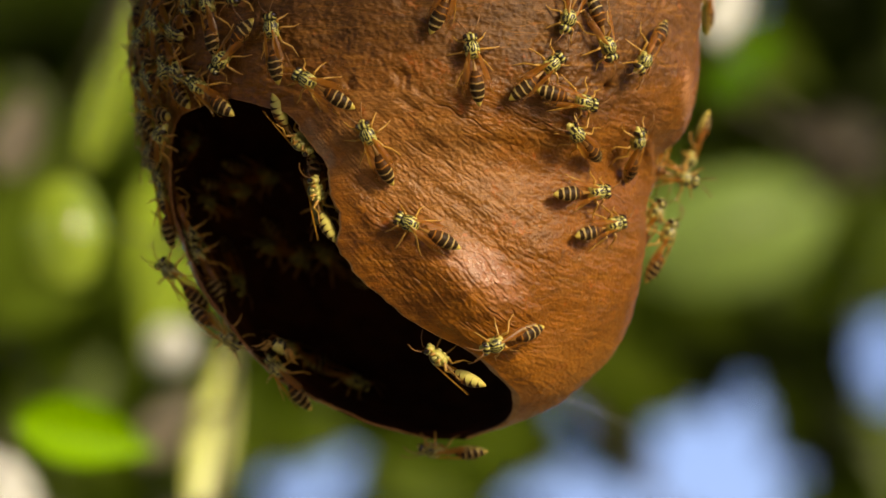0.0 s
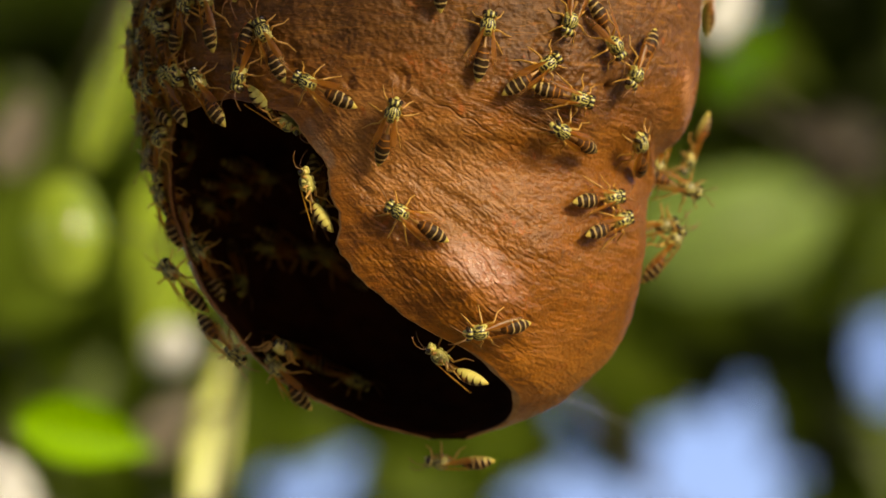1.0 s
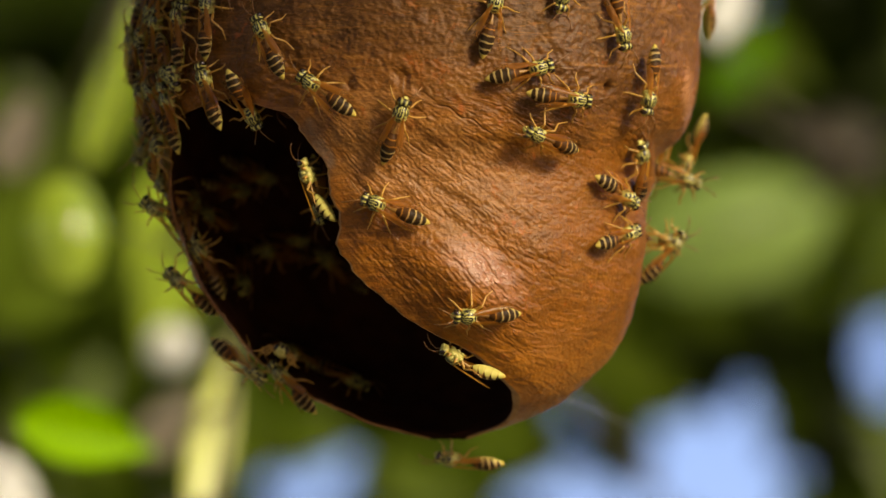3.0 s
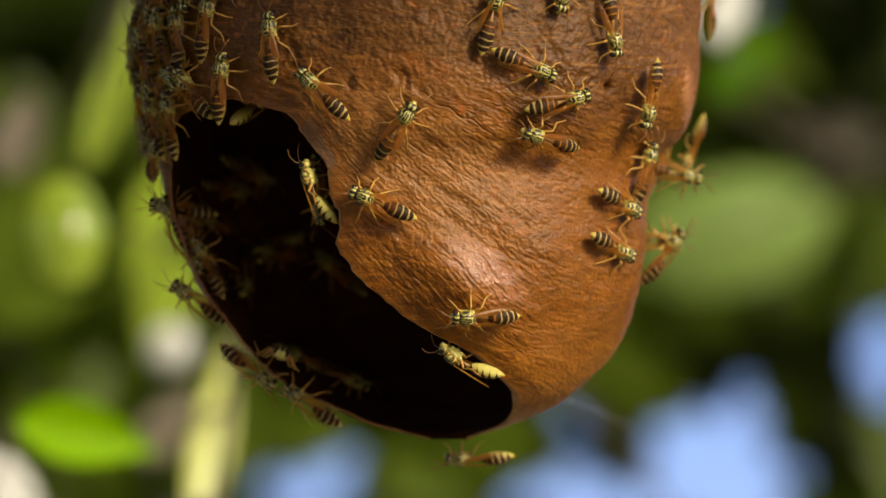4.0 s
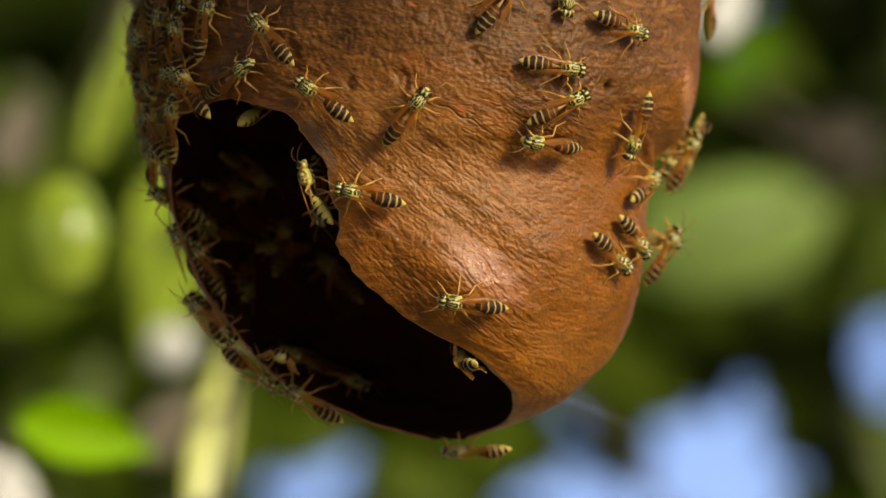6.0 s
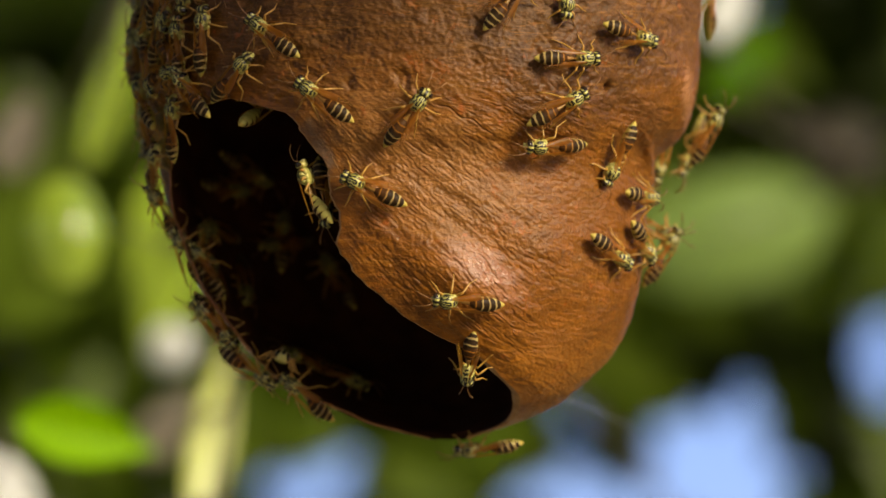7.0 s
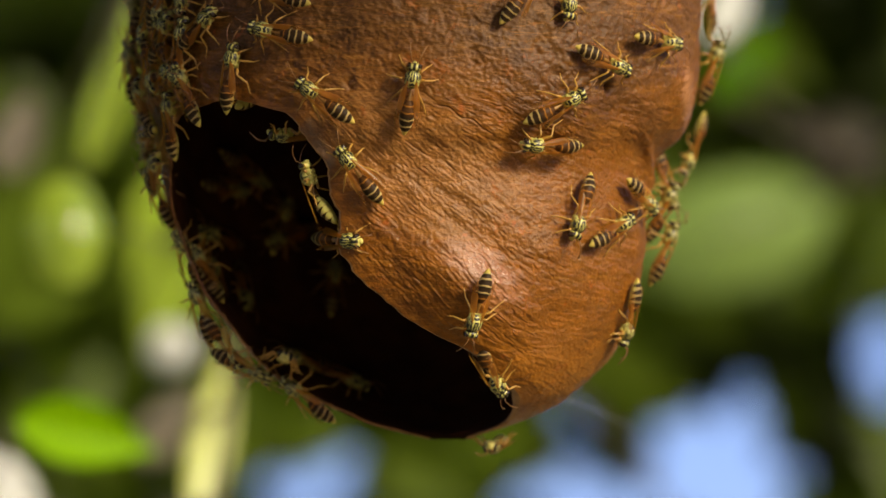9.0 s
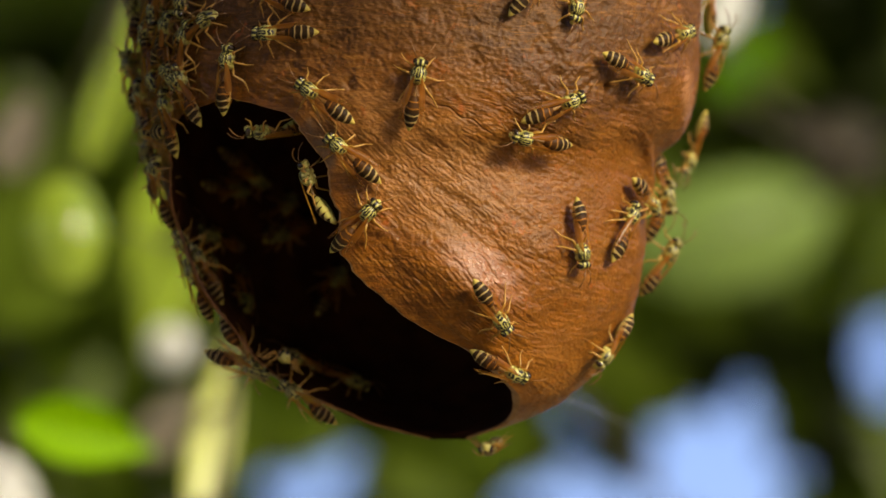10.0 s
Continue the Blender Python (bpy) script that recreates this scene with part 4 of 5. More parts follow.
def perch(x, z, heading, side="front", inward=0.0):
    """A pose on the nest for a body that shows at x, z of the view plane (mm); heading in degrees from the x axis towards z."""
    h = radians(heading)
    way = Vector((math.cos(h), 0, math.sin(h)))
    if side in UP or side in LIP:
        if side in LIP:                          # feet on the lip of the mouth, back towards the hollow
            slope = float(smooth_through(HOLE_Z, HOLE_R, z + 1.5) - smooth_through(HOLE_Z, HOLE_R, z - 1.5)) / 3
            across = Vector((-1, 0, slope)).normalized()
            n = (across + Vector((0, LIP[side][0], 0))).normalized()
            way.y = -LIP[side][1]
            if side == "climb":
                way.y = max(-1.5, min(1.5, -way.dot(n) / n.y))
        else:
            n = Vector(UP[side]).normalized()
            way.y = TOWARDS.get(side, 0.0)
            way.normalize()
            if side in BEHIND:                   # head or tail stands off the edge
                n = (n - way * n.dot(way) * 0.8).normalized()
        y = 0.0
        for _ in range(4):
            k = 1 + y * MM / REACH
            if side in LIP or side in ROOF:
                y = float(skin(x * k, z * k)) + ROOF.get(side, 1.5)
            else:
                y = lean(z * k) + BEHIND[side]
        foot = Vector((x * k, y, z * k)) - n * BODY
    else:
        back = side == "inside"
        n = Vector((0, -1, 0))
        y = 0.0
        for _ in range(6):
            k = 1 + (y + n.y * BODY) * MM / REACH
            px, pz = x * k - n.x * BODY, z * k - n.z * BODY
            cx, cy, w, d = section(pz)
            px = max(cx - w * 0.97, min(cx + w * 0.97, px))
            y = float(skin(px, pz, back)) - (3.1 if back else 0.0)
            n = skin_normal(px, pz, back) * (-1 if back else 1)
        foot = Vector((px, y, pz)) + n * 0.2
        if abs(n.y) > 0.02:
            way.y = max(-1.2, min(1.2, -(way.dot(n)) / n.y))
    way = (way - n * way.dot(n)).normalized()
    m = Matrix((way, n.cross(way), n)).transposed().to_4x4()
    foot.y += inward
    m.translation = foot * MM
    return FACE @ m


def stride(w, rows, seed):
    """Legs swing in two sets of three while the wasp walks, and the feelers search."""
    rng = random.Random(seed)
    spans = []
    for (t0, x0, z0, a0), (t1, x1, z1, a1) in zip([r[:4] for r in rows], [r[:4] for r in rows[1:]]):
        pace = (math.hypot(x1 - x0, z1 - z0) + abs(a1 - a0) * 0.06) / max(t1 - t0, 0.05)
        spans.append((t0, t1, min(1.0, pace / 5.0)))
    legs = [o for o in w.children if o.name.split(".")[0] == "leg"]
    beat = rng.uniform(2.2, 3.0)
    for i, leg in enumerate(legs):
        start = leg.matrix_basis.copy()
        side = 1 if start.translation.y > 0 else -1
        phase = (i % 3 + (0 if side > 0 else 1)) % 2 * math.pi + rng.uniform(-0.4, 0.4)
        keys, t = [], 0.0
        while t <= 10.001:
            force = max((s for t0, t1, s in spans if t0 <= t <= t1), default=0.0)
            turn = 2 * math.pi * beat * t + phase
            keys.append((t, start @ pose(0, 0, 0, side * 9 * force * max(0, math.cos(turn)), 0, side * 16 * force * math.sin(turn))))
            t += 0.1 if force > 0.25 else 0.5
        walk(leg, keys)
    for head in (o for o in w.children if o.name.split(".")[0] == "head"):
        for feeler in (o for o in head.children if o.name.split(".")[0] == "antenna"):
            start = feeler.matrix_basis.copy()
            shift = rng.uniform(0, 6)
            walk(feeler, [(k * 0.4, start @ pose(0, 0, 0, 0, 14 * math.sin(k * 1.9 + shift), 10 * math.sin(k * 1.3 + shift))) for k in range(26)])


SAID = {"front": "yellow and black banded wasp crawling on the brown nest", "inside": "yellow and black wasp inside the dark nest hollow",
        "lip": "yellow and black wasp on the lip of the nest mouth", "under": "yellow and black wasp hanging under the brown nest"}


def crawl(rows, side="front"):
    """A wasp that goes along rows of (seconds, x, z, heading) on the nest."""
    w = copy_thing(bent if side == "lip" else models[int(abs(rows[0][1] * 7 + rows[0][2] * 3)) % len(models)], Matrix())
    tagged(w, SAID.get(side, "yellow and black wasp with amber wings on the nest edge"), "wasp", "wasps on the nest")
    if rows[-1][0] < 10:
        rows = rows + [(10, *rows[-1][1:])]
    walk(w, [(t, perch(x, z, a, *(more or (side,)))) for t, x, z, a, *more in rows])
    if side != "inside":
        stride(w, rows, int(abs(rows[0][1] * 10)))
    return w


def motions():
    crawl([(0, 0.7, 40.9, 64), (1, -0.4, 45.0, 90), (2, -0.4, 51.4, 90)], "front")
    crawl([(0, 5.1, 29.8, 98), (1, 6.8, 33.6, 80), (2, 8.0, 37.1, 76), (2.7, 7.9, 37.3, 77), (4, 7.9, 37.8, 75), (5, 7.8, 38.3, 55), (5.7, 8.8, 39.7, 52), (7, 10.6, 40.6, 51), (8, 12.1, 41.3, 53), (9, 13.1, 41.7, 53), (10, 14.6, 42.9, 52)], "front")
    crawl([(0, 21.3, 40.3, -109), (1, 21.5, 39.9, -107), (2, 21.1, 40.2, -106), (2.7, 19.7, 44.0, -97), (4, 19.7, 43.9, -97), (5, 19.8, 43.5, -96), (5.7, 20.2, 43.3, -95), (7, 20.4, 42.9, -95), (8, 20.5, 42.9, -95), (9, 20.7, 42.8, -94), (10, 22.2, 42.2, -100)], "front")
    crawl([(0, 26.0, 35.9, -72), (1, 26.8, 35.8, -62), (1.6, 26.6, 36.6, -31), (2, 26.5, 37.2, -16), (2.5, 27.1, 37.1, 2), (2.7, 29.0, 37.9, -76), (4, 27.6, 36.8, -83), (5, 27.8, 36.5, -53), (5.7, 28.8, 36.9, -24), (7, 30.9, 35.2, -18), (8, 32.9, 34.8, -16), (9, 35.4, 34.1, -7), (10, 37.9, 34.9, 19)], "front")
    crawl([(0, 34.0, 32.9, -122), (1, 32.5, 30.9, -116), (2, 33.2, 28.9, -101), (2.7, 33.8, 27.8, -99), (4, 34.0, 25.0, -102), (5, 34.3, 22.5, -112), (5.7, 32.9, 20.8, -109), (7, 28.8, 15.2, -117), (8, 26.5, 11.4, -141), (9, 22.7, 6.7, -107), (10, 22.5, 2.2, -86)], "front")
    crawl([(0, 15.6, 28.4, 41), (1, 14.8, 28.7, 35), (2, 14.1, 28.3, 34), (2.7, 12.8, 28.6, 22), (3.4, 13.3, 29.8, -1), (4, 13.6, 30.2, -23), (5, 15.1, 29.6, -34), (5.7, 17.3, 29.6, -16), (7, 20.7, 31.2, 1), (8, 23.1, 31.0, -22), (9, 26.5, 30.9, -24), (10, 30.5, 29.6, -28)], "front")
    crawl([(0, 20.6, 24.7, -14), (1, 19.9, 25.2, -14), (2, 19.7, 25.2, -17), (2.7, 19.5, 25.0, -12), (4, 19.1, 24.1, 15), (5, 19.5, 24.0, 24), (5.7, 19.2, 23.3, 27), (7, 19.1, 23.2, 30), (8, 18.8, 23.6, 30), (9, 18.6, 23.3, 28), (10, 18.4, 23.1, 24)], "front")
    crawl([(0, 23.1, 17.4, 134), (1, 21.3, 18.2, 151), (2, 18.2, 18.0, 161), (2.7, 17.6, 17.9, 158), (4, 17.4, 17.9, 164), (5, 17.3, 17.9, 164), (5.7, 17.4, 17.3, 168), (7, 18.2, 16.9, 182), (8, 18.2, 16.9, 181), (9, 17.6, 17.0, 179), (10, 15.8, 17.8, 171)], "front")
    crawl([(0, 31.2, 15.5, 79), (1, 32.2, 15.4, 98), (2, 32.0, 15.7, 101), (2.7, 32.2, 13.3, 95), (4, 32.9, 12.4, 75), (5, 32.8, 11.4, 46), (5.7, 33.1, 10.5, 41), (7, 32.6, 8.7, -7), (8, 32.7, 8.3, -46), (9, 32.6, 8.6, -44), (10, 33.2, 8.6, -46)], "front")
    crawl([(0, 23.0, 9.2, 4), (1, 25.7, 8.2, 8), (2, 27.8, 8.2, 3), (2.7, 28.5, 9.5, -35), (4, 29.0, 7.6, -30), (5, 30.1, 3.7, -52), (5.7, 30.8, 2.3, -54), (7, 32.7, 1.0, -63), (8, 32.2, -2.9, -78), (9, 30.5, -10.8, -105), (10, 27.9, -15.4, -127)], "front")
    crawl([(0, 26.0, 3.4, 18), (1, 27.4, 3.9, 24), (2, 28.3, 3.7, 16), (2.7, 28.8, 2.3, 28), (3.4, 28.5, 1.5, -0), (4, 27.9, 0.4, -29), (5, 28.1, -0.7, -47), (5.7, 27.8, -0.8, -47), (7, 27.7, -0.4, -39), (8, 27.3, 1.6, 31), (9, 27.8, 3.0, 34), (10, 29.8, 3.1, 69)], "front")
    crawl([(0, 33.6, 3.4, 60), (1, 33.6, 3.2, 9), (2, 34.2, 1.6, -6), (4, 34.0, 1.5, -0), (5, 33.8, 2.8, 14), (5.7, 34.0, 1.7, -4), (7, 33.9, 3.2, -13), (7.5, 34.8, 4.0, 20), (8, 35.9, 5.2, 48), (10, 35.6, 6.3, 66)], "right")
    crawl([(0, 35.8, -0.1, 65), (1, 36.3, -0.8, 51), (2, 36.2, -1.4, 45), (4, 36.2, -1.2, 50), (5.7, 36.2, -0.9, 58), (7, 36.0, -1.1, 57), (8, 36.2, -1.0, 60), (9, 36.2, -0.5, 68), (10, 35.8, -2.8, 53)], "right")
    crawl([(0, 37.0, 12.3, -14), (1, 37.6, 10.7, -16), (2, 37.5, 11.2, -16), (4, 37.4, 12.5, -11), (4.5, 37.6, 11.7, 45), (5, 38.2, 11.8, 71), (5.7, 38.6, 13.3, 62), (7, 43.3, 18.6, 61), (8, 43.7, 23.4, 72), (9, 44.0, 29.2, 73), (10, 44.8, 31.5, 73)], "right")
    crawl([(0, 41.4, 17.1, -120), (1, 41.3, 16.9, -122), (5.7, 40.6, 16.5, -117), (10, 41.3, 17.0, -116)], "far")
    crawl([(0, 35.9, 16.0, -111), (4, 36.0, 15.9, -110), (5, 37.9, 16.7, -106), (5.7, 38.2, 16.6, -108), (7, 36.0, 15.6, -107), (8, 36.2, 13.4, -78), (9, 36.4, 11.4, -71), (10, 36.2, 10.7, -73)], "right")
    crawl([(0, 43.5, 41.0, 94), (5, 43.8, 40.1, 95), (10, 43.8, 40.6, 95)], "far")
    crawl([(0, -11.0, 16.0, 116), (1, -9.0, 19.5, 74), (2, -8.2, 19.8, 72), (2.7, -7.9, 19.7, 71), (4, -7.7, 19.4, 56), (4.5, -7.3, 21.4, 23), (5, -7.4, 21.0, 22), (5.4, -6.6, 21.4, 39), (5.7, -6.1, 21.8, 52), (7, -5.8, 21.7, 52), (8, -6.0, 22.5, 75), (9, -5.4, 25.0, 81), (10, -4.5, 25.7, 80)], "front")
    crawl([(0, -2.9, 2.9, 154), (1, -4.6, 4.5, 149), (2, -7.1, 6.0, 156), (2.7, -7.8, 6.3, 160), (4, -10.2, 7.4, 157), (5, -11.7, 8.4, 166), (5.7, -12.4, 8.6, 168), (7, -11.7, 9.8, 155), (8, -11.4, 10.9, 142), (9, -13.8, 12.3, 128), (10, -15.0, 15.0, 138)], "front")
    crawl([(0, -19.8, 26.2, 148), (1, -19.7, 26.0, 152), (2, -19.5, 25.9, 150), (2.7, -19.3, 25.6, 146), (4, -19.8, 25.5, 135), (5, -19.7, 25.3, 139), (5.7, -19.8, 24.7, 142), (7, -19.7, 24.5, 143), (10, -19.6, 24.3, 143)], "front")
    crawl([(0, -44.6, 31.2, -62), (4, -45.0, 30.4, -70), (7, -44.4, 31.0, -58), (10, -44.9, 30.2, -66)], "front")
    crawl([(0, -44.0, 27.6, 118), (4, -44.6, 20.6, 96), (7, -44.2, 20.0, 88), (10, -44.8, 21.0, 99)], "front")
    crawl([(0, -42.6, 38.6, 62), (5, -43.4, 33.8, 96), (10, -42.8, 32.4, 74)], "front")
    crawl([(0, -27.7, 33.2, 96), (1, -28.3, 32.9, 112), (2, -28.9, 33.9, 123), (2.7, -28.7, 33.6, 119), (4, -28.2, 33.3, 93), (5, -27.8, 33.2, 98), (5.7, -28.3, 34.2, 121), (7, -28.1, 35.0, 141), (8, -28.1, 36.2, 148), (9, -27.0, 35.4, 167), (10, -26.2, 35.4, 180)], "front")
    crawl([(0, -25.6, 51.7, 149), (7, -26.5, 47.3, 157), (8, -27.0, 44.5, 164), (9, -27.2, 41.7, 163), (10, -27.2, 41.1, 159)], "front")
    crawl([(0, -38.1, 37.4, 97), (1, -38.4, 38.3, 96), (2, -38.9, 38.1, 88), (2.7, -38.6, 37.5, 87), (4, -38.9, 36.6, 81), (5, -38.9, 37.0, 82), (5.7, -39.0, 37.1, 77), (7, -39.4, 34.5, 86), (8, -40.4, 34.7, 70), (9, -40.3, 35.9, 46), (10, -40.6, 36.3, 31)], "front")
    crawl([(0, -34.7, 33.0, -128), (1, -32.7, 31.2, -101), (2, -32.5, 28.7, -94), (2.7, -33.1, 24.6, -75), (3.1, -32.3, 23.9, -65, "over"), (3.4, -31.3, 23.2, -46, "brow"), (3.8, -31.1, 23.1, 2, "roof"), (5, -30.9, 22.9, 6, "roof"), (5.7, -30.0, 22.9, 6, "roof"), (7, -29.8, 22.9, 9, "roof"), (8, -29.7, 23.1, 2, "roof"), (9, -30.2, 25.6, -0, "roof"), (10, -30.2, 27.0, -0, "roof")], "front")
    crawl([(0, -25.4, 19.6, -52), (1, -27.8, 22.0, -41), (2, -30.0, 25.0, -29, "lip", 16), (5, -28.0, 30.0, -24, "lip", 18), (5.6, -27.5, 30.0, -0, "lip", 18), (6.3, -27.0, 29.0, 51, "lip", 18), (6.9, -27.0, 28.0, 94, "lip", 18), (7.5, -27.0, 25.0, 127, "lip", 16), (8, -26.5, 21.5, 153, "lip", 12), (9, -23.4, 18.9, 168, "brow", 5), (10, -27.0, 19.3, 183, "brow", 2)], "lip")
    crawl([(0, -20.3, 6.5, 108), (1, -21.5, 8.0, 110), (2, -21.3, 9.9, 111), (2.7, -21.4, 9.6, 109), (4, -21.1, 9.2, 111), (5, -21.5, 9.2, 105), (5.7, -21.6, 9.1, 106), (7, -21.7, 9.2, 106), (8, -20.5, 9.6, 120), (9, -21.1, 9.1, 113), (10, -21.3, 9.1, 112)], "lip")
    crawl([(0, -21.4, 9.8, -82, "front", 26), (6, -21.2, 9.5, -83, "front", 26), (7, -20.0, 9.1, -82, "front", 12), (8, -19.8, 6.3, -81, "front", 2.5), (8.2, -19.2, 4.2, -50, "climb"), (8.5, -18.4, 1.7, -8, "climb"), (9, -17.5, 1.5, -4, "climb"), (9.5, -16.6, 2.2, 34, "climb"), (10, -14.2, 3.9, 46)], "front")
    crawl([(0, 1.3, -19.7, 137, "lip", -2.4), (1, 1.6, -19.5, 141, "lip", -2.4), (2, 2.4, -19.2, 149, "lip", -2.4), (2.7, 4.1, -19.1, 161, "lip", -2.4), (4, 3.9, -18.9, 163, "lip", -2.0), (4.7, 3.7, -18.7, 156, "lip", -1.6), (5.4, 3.2, -18.7, 137, "lip_half"), (6.1, 3.3, -18.9, 162, "lip_back"), (6.7, 3.8, -18.8, 282, "into_mouth"), (7.1, 4.3, -18.5, 281, "into_mouth"), (7.35, 4.8, -18.5, 290, "under_lip"), (7.6, 5.3, -18.7, 297, "under_lip"), (8, 5.8, -18.9, 296, "under_lip"), (8.5, 7.1, -19.8, 292, "under_lip"), (9, 7.7, -20.3, 313, "under_lip"), (9.5, 8.9, -19.4, 341, "under_lip"), (10, 9.6, -19.6, 339, "front")], "lip")
    crawl([(0, 11.1, -14.7, -162), (1, 8.6, -13.1, -172), (2, 6.5, -11.3, -168), (2.7, 6.8, -10.8, -178), (4, 6.6, -11.1, -180), (5, 5.7, -10.1, -194), (5.7, 4.9, -9.2, -189), (7, 3.7, -8.7, -185), (8, 4.0, -8.2, -154), (8.5, 5.2, -8.8, -131), (9, 5.8, -9.3, -106), (10, 8.1, -9.7, -57)], "front")
    crawl([(0, 1.2, -33.1, 174), (1, 2.4, -34.9, 177), (2, 2.8, -35.0, 162), (2.7, 3.4, -34.8, 166), (4, 5.6, -34.3, 180), (5, 5.0, -33.5, 177), (5.7, 4.9, -33.3, 179), (7, 7.1, -32.6, 185), (7.5, 7.6, -32.4, 190, "turned"), (8, 9.5, -31.7, 200, "facing"), (9, 8.7, -31.9, 205, "facing"), (10, 8.0, -32.2, 205, "facing")], "under")
    crawl([(0, -46.4, 28.2, 21), (5, -46.1, 28.2, 17), (10, -46.2, 28.5, 21)], "front")
    crawl([(0, -45.2, 37.2, -47), (1, -47.3, 35.4, 14), (2, -46.2, 37.6, 52), (4, -46.6, 40.8, 72), (10, -46.6, 40.8, 72)], "front")
    crawl([(0, -38.3, 25.2, 139), (1, -38.7, 25.1, 120), (2, -38.5, 24.6, 135), (2.7, -38.6, 25.1, 116), (3.4, -37.4, 25.9, 95), (4, -36.4, 26.6, 85), (5, -35.6, 28.0, 53), (5.7, -35.0, 27.9, 35), (7, -34.5, 28.2, 48), (8, -35.1, 28.8, 80), (9, -34.8, 28.3, 82), (10, -35.5, 28.1, 84)], "front")
    crawl([(0, -48.2, 25.8, 89), (2, -48.5, 25.3, 92), (2.7, -46.6, 23.2, 95), (4, -41.0, 25.6, 126), (5, -41.2, 26.0, 121), (5.7, -41.2, 26.0, 122), (7, -41.4, 25.8, 126), (8, -41.6, 25.7, 118), (9, -42.0, 25.6, 110), (10, -42.0, 25.5, 112)], "front")
    crawl([(0, -47.2, 22.8, 161), (1, -46.9, 23.7, 125), (2, -46.4, 23.7, 119), (2.7, -46.5, 23.8, 117), (4, -47.1, 20.4, 103), (5, -46.3, 20.2, 104), (5.7, -46.7, 19.6, 109), (7, -48.1, 19.2, 98), (8, -48.0, 18.1, 122), (9, -48.4, 18.9, 193), (10, -47.4, 19.1, 183)], "front")
    crawl([(0, -49.9, 30.6, 87), (2, -50.9, 31.1, 91), (5, -50.0, 31.5, 91), (8, -50.8, 30.2, 90), (10, -51.0, 27.4, 98)], "left")
    crawl([(0, -47.7, 18.4, -99), (2, -47.7, 17.7, -99), (3, -47.8, 18.4, -122), (4, -48.1, 20.4, -98), (10, -48.2, 19.3, -97)], "left")
    crawl([(0, -50.5, 43.6, -83), (3, -49.7, 42.6, -80), (10, -51.3, 43.1, -84)], "left")
    crawl([(0, -47.2, 33.9, 78), (3, -47.2, 34.5, 82), (6, -46.5, 34.8, 80), (8, -46.3, 34.5, 67), (10, -45.9, 34.3, 71)], "front")
    crawl([(0, -46.5, 40.8, -108), (4, -47.0, 41.7, -103), (7, -45.2, 40.8, -95), (10, -46.6, 41.9, -100)], "front")
    crawl([(0, -48.5, 22.3, 92), (3, -48.8, 24.1, 92), (10, -48.8, 23.2, 97)], "left")
    crawl([(0, -45.3, 6.0, 97), (1, -45.2, 5.7, 110), (2, -45.3, 5.3, 113), (2.7, -45.2, 5.0, 137), (4, -42.9, 6.5, 172), (5, -42.6, 7.2, 178), (5.7, -43.0, 7.4, 162), (7, -45.7, 6.0, 119), (8, -46.5, 8.0, 116), (10, -46.2, 8.6, 109)], "rim")
    crawl([(0, -42.8, -5.6, 136), (1, -42.7, -5.9, 133), (2, -41.9, -6.9, 136), (2.7, -41.6, -6.8, 138), (4, -40.1, -8.7, 145), (5, -38.6, -10.2, 144), (5.7, -38.7, -11.3, 132), (7, -37.5, -12.3, 132), (8, -37.9, -13.4, 124), (9, -39.6, -10.2, 106), (10, -40.1, -6.4, 110)], "rim")
    crawl([(0, -37.3, -12.8, -39), (1, -36.3, -15.0, -46), (2, -33.8, -17.6, -40), (2.7, -33.6, -18.2, -36), (4, -31.8, -19.4, -36), (5, -31.4, -19.8, -35), (7, -31.8, -19.6, -32), (10, -33.5, -18.9, -19)], "rim")
    crawl([(0, -25.5, -21.7, 129), (2.7, -25.3, -22.0, 130), (4, -21.7, -25.6, 146), (5, -20.8, -25.9, 149), (5.7, -21.3, -25.6, 151), (7, -22.5, -24.2, 139), (10, -22.3, -25.0, 143)], "rim")
    crawl([(0, -43.3, 4.5, -50), (2, -42.6, 2.8, -60), (4, -41.8, 0.5, -64), (5.7, -37.9, -11.0, -47), (7, -37.2, -11.9, -51), (8, -37.5, -14.0, -55), (10, -33.2, -16.3, -55)], "rim")
    crawl([(0, -40.2, -2.8, 118), (2, -40.0, -3.1, 117), (4, -38.4, -2.8, 122), (5, -38.8, -3.7, 118), (7, -39.6, -4.8, 113), (9, -39.5, -4.9, 103), (10, -41.7, -4.1, 104)], "inside")
    crawl([(0, -42.1, 16.2, 44), (1, -42.6, 14.3, 56), (3, -43.3, 6.1, 73), (10, -41.1, -0.4, 103)], "inside")
    crawl([(0, -35.5, 10.1, -14), (10, -35.6, 9.9, -11)], "inside")
    crawl([(0, -36.8, 7.0, 164), (2, -37.0, 5.6, 160), (10, -36.0, 1.5, 162)], "inside")
    crawl([(0, -26.5, 0.1, 171), (3, -26.7, -0.7, 174), (10, -24.4, 3.3, 207)], "inside")
    crawl([(0, -23.0, -17.3, 158), (3, -22.6, -17.8, 159), (10, -22.0, -18.5, 161)], "inside")
    crawl([(0, -17.0, -20.7, -24), (10, -17.0, -20.7, -24)], "inside")
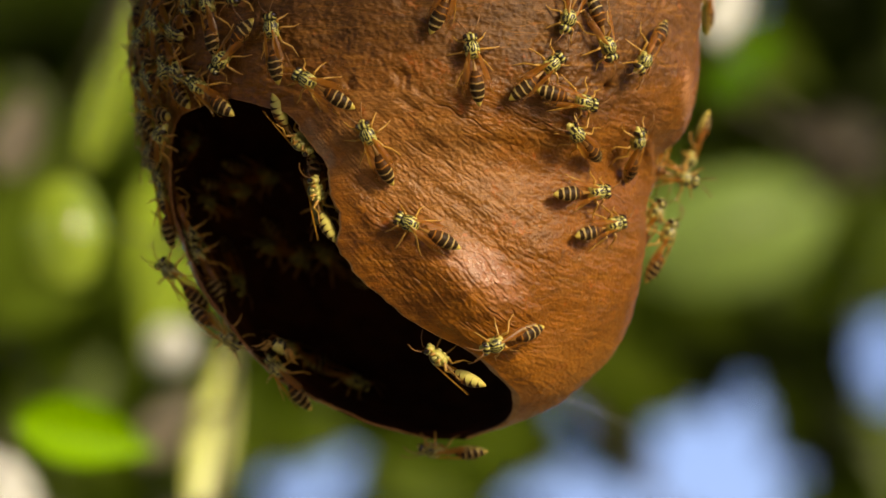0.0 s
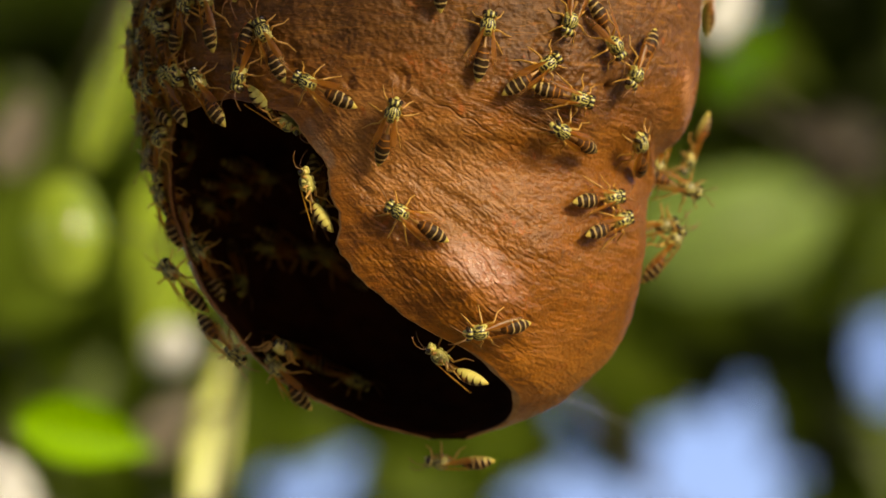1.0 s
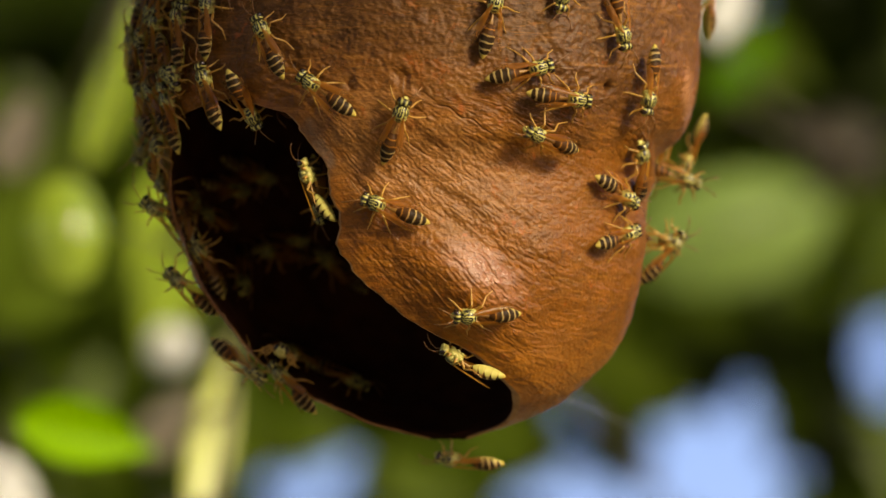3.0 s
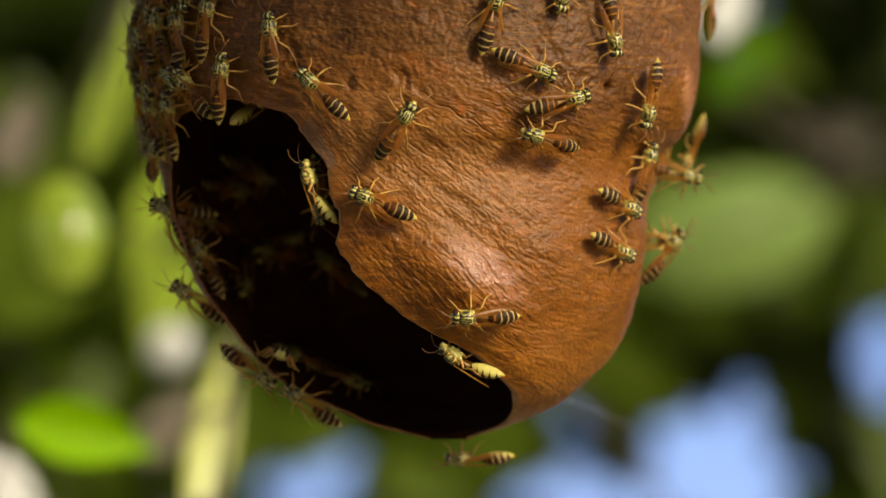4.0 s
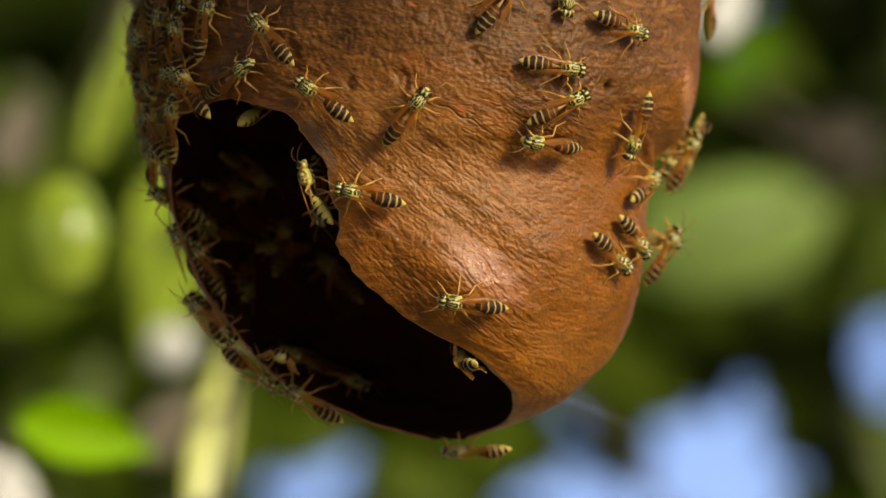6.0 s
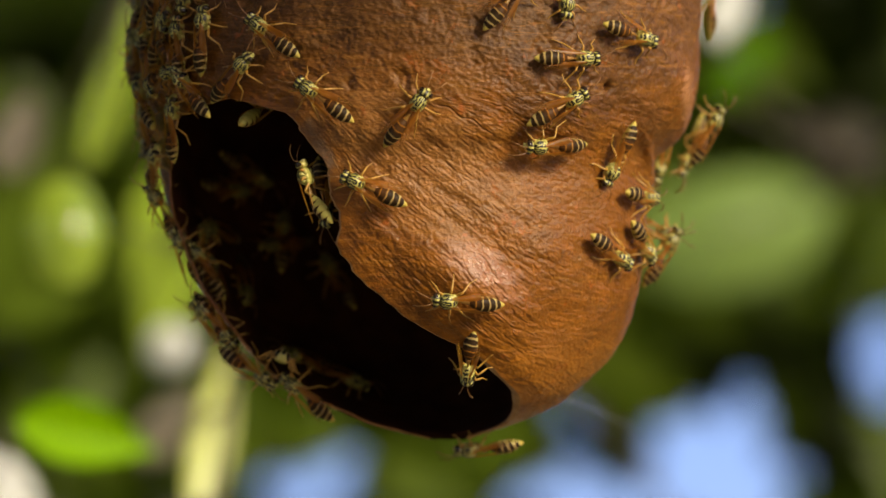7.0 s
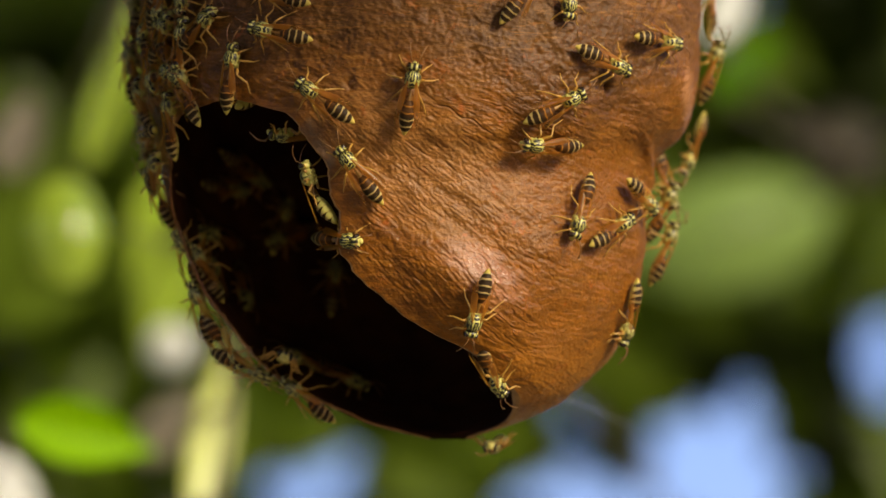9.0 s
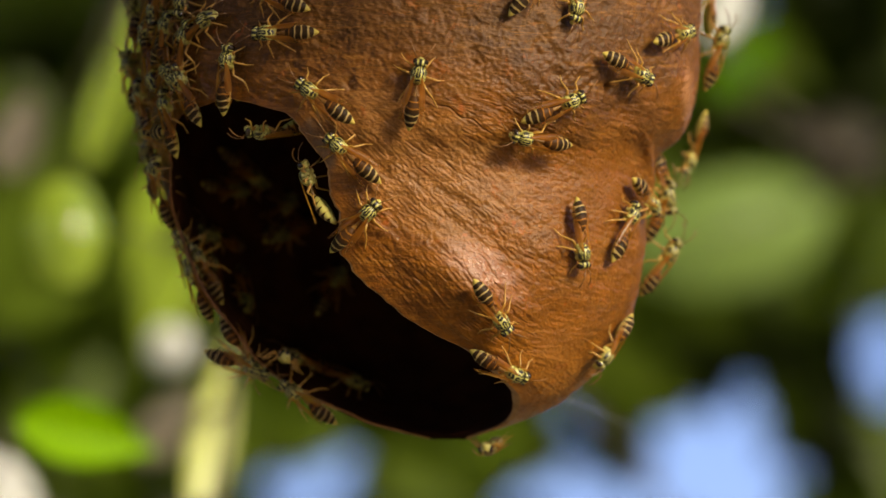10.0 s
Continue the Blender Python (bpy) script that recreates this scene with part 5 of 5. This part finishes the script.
    crawl([(0, -25.6, 0.6, -50), (2, -25.8, 0.8, -9), (5, -26.7, 0.1, 58), (7, -26.3, 1.5, 90), (10, -26.7, 5.2, 61)], "inside")
    crawl([(0, -31.3, 12.6, -18), (10, -32.3, 13.0, -41)], "inside")
    crawl([(0, -17.0, -2.7, 143), (5, -17.0, -4.1, 139), (10, -18.4, -6.8, 61)], "inside")
    crawl([(0, -34.4, -3.1, -74), (5, -32.3, -4.3, -95), (8, -32.7, -5.6, -79), (10, -32.7, -6.6, -79)], "inside")
    crawl([(0, -26.6, -16.0, -120), (2.7, -26.4, -16.6, -112), (5, -26.5, -17.4, -105), (10, -25.8, -17.6, -98)], "sill")
    crawl([(0, -48.0, 37.6, -110), (5, -48.5, 37.1, -110), (10, -47.8, 38.2, -108)], "front")
    crawl([(0, -49.1, 24.1, -95), (4, -48.8, 23.2, -93), (10, -49.0, 24.8, -96)], "left")
    crawl([(0, -46.5, 17.0, 66), (3, -46.9, 15.1, 71), (6, -47.2, 14.0, 74), (10, -47.0, 11.7, 68)], "front")
    crawl([(0, -41.1, 43.6, -99), (4, -41.5, 44.3, -100), (10, -42.1, 43.3, -101)], "front")
    crawl([(0, -50.1, 35.2, -99), (5, -50.3, 34.3, -99), (10, -50.5, 33.4, -97)], "left")
    crawl([(0, -48.1, 30.2, -76), (3, -48.3, 29.2, -80), (10, -47.7, 30.4, -76)], "front")
    crawl([(0, -45.3, 9.1, 111), (2.7, -45.0, 8.5, 113), (5, -42.4, 0.4, 120), (10, -41.6, -1.6, 112)], "rim")
    crawl([(0, -33.7, 45.4, -95), (4, -33.7, 47.5, -100), (7, -34.6, 47.7, -100), (10, -35.3, 48.7, -108)], "front")
    crawl([(0, -48.7, 23.8, 103), (4, -48.6, 22.9, 107), (7, -48.8, 23.9, 109), (10, -48.8, 22.9, 104)], "front")
    crawl([(0, -39.1, -3.3, 117), (4, -38.8, -2.8, 117), (7, -39.0, -3.2, 121), (10, -39.0, -3.7, 117)], "rim")
    for model in (*models, bent):
        for ob in (*model.children_recursive, model):
            bpy.data.objects.remove(ob)


motions()
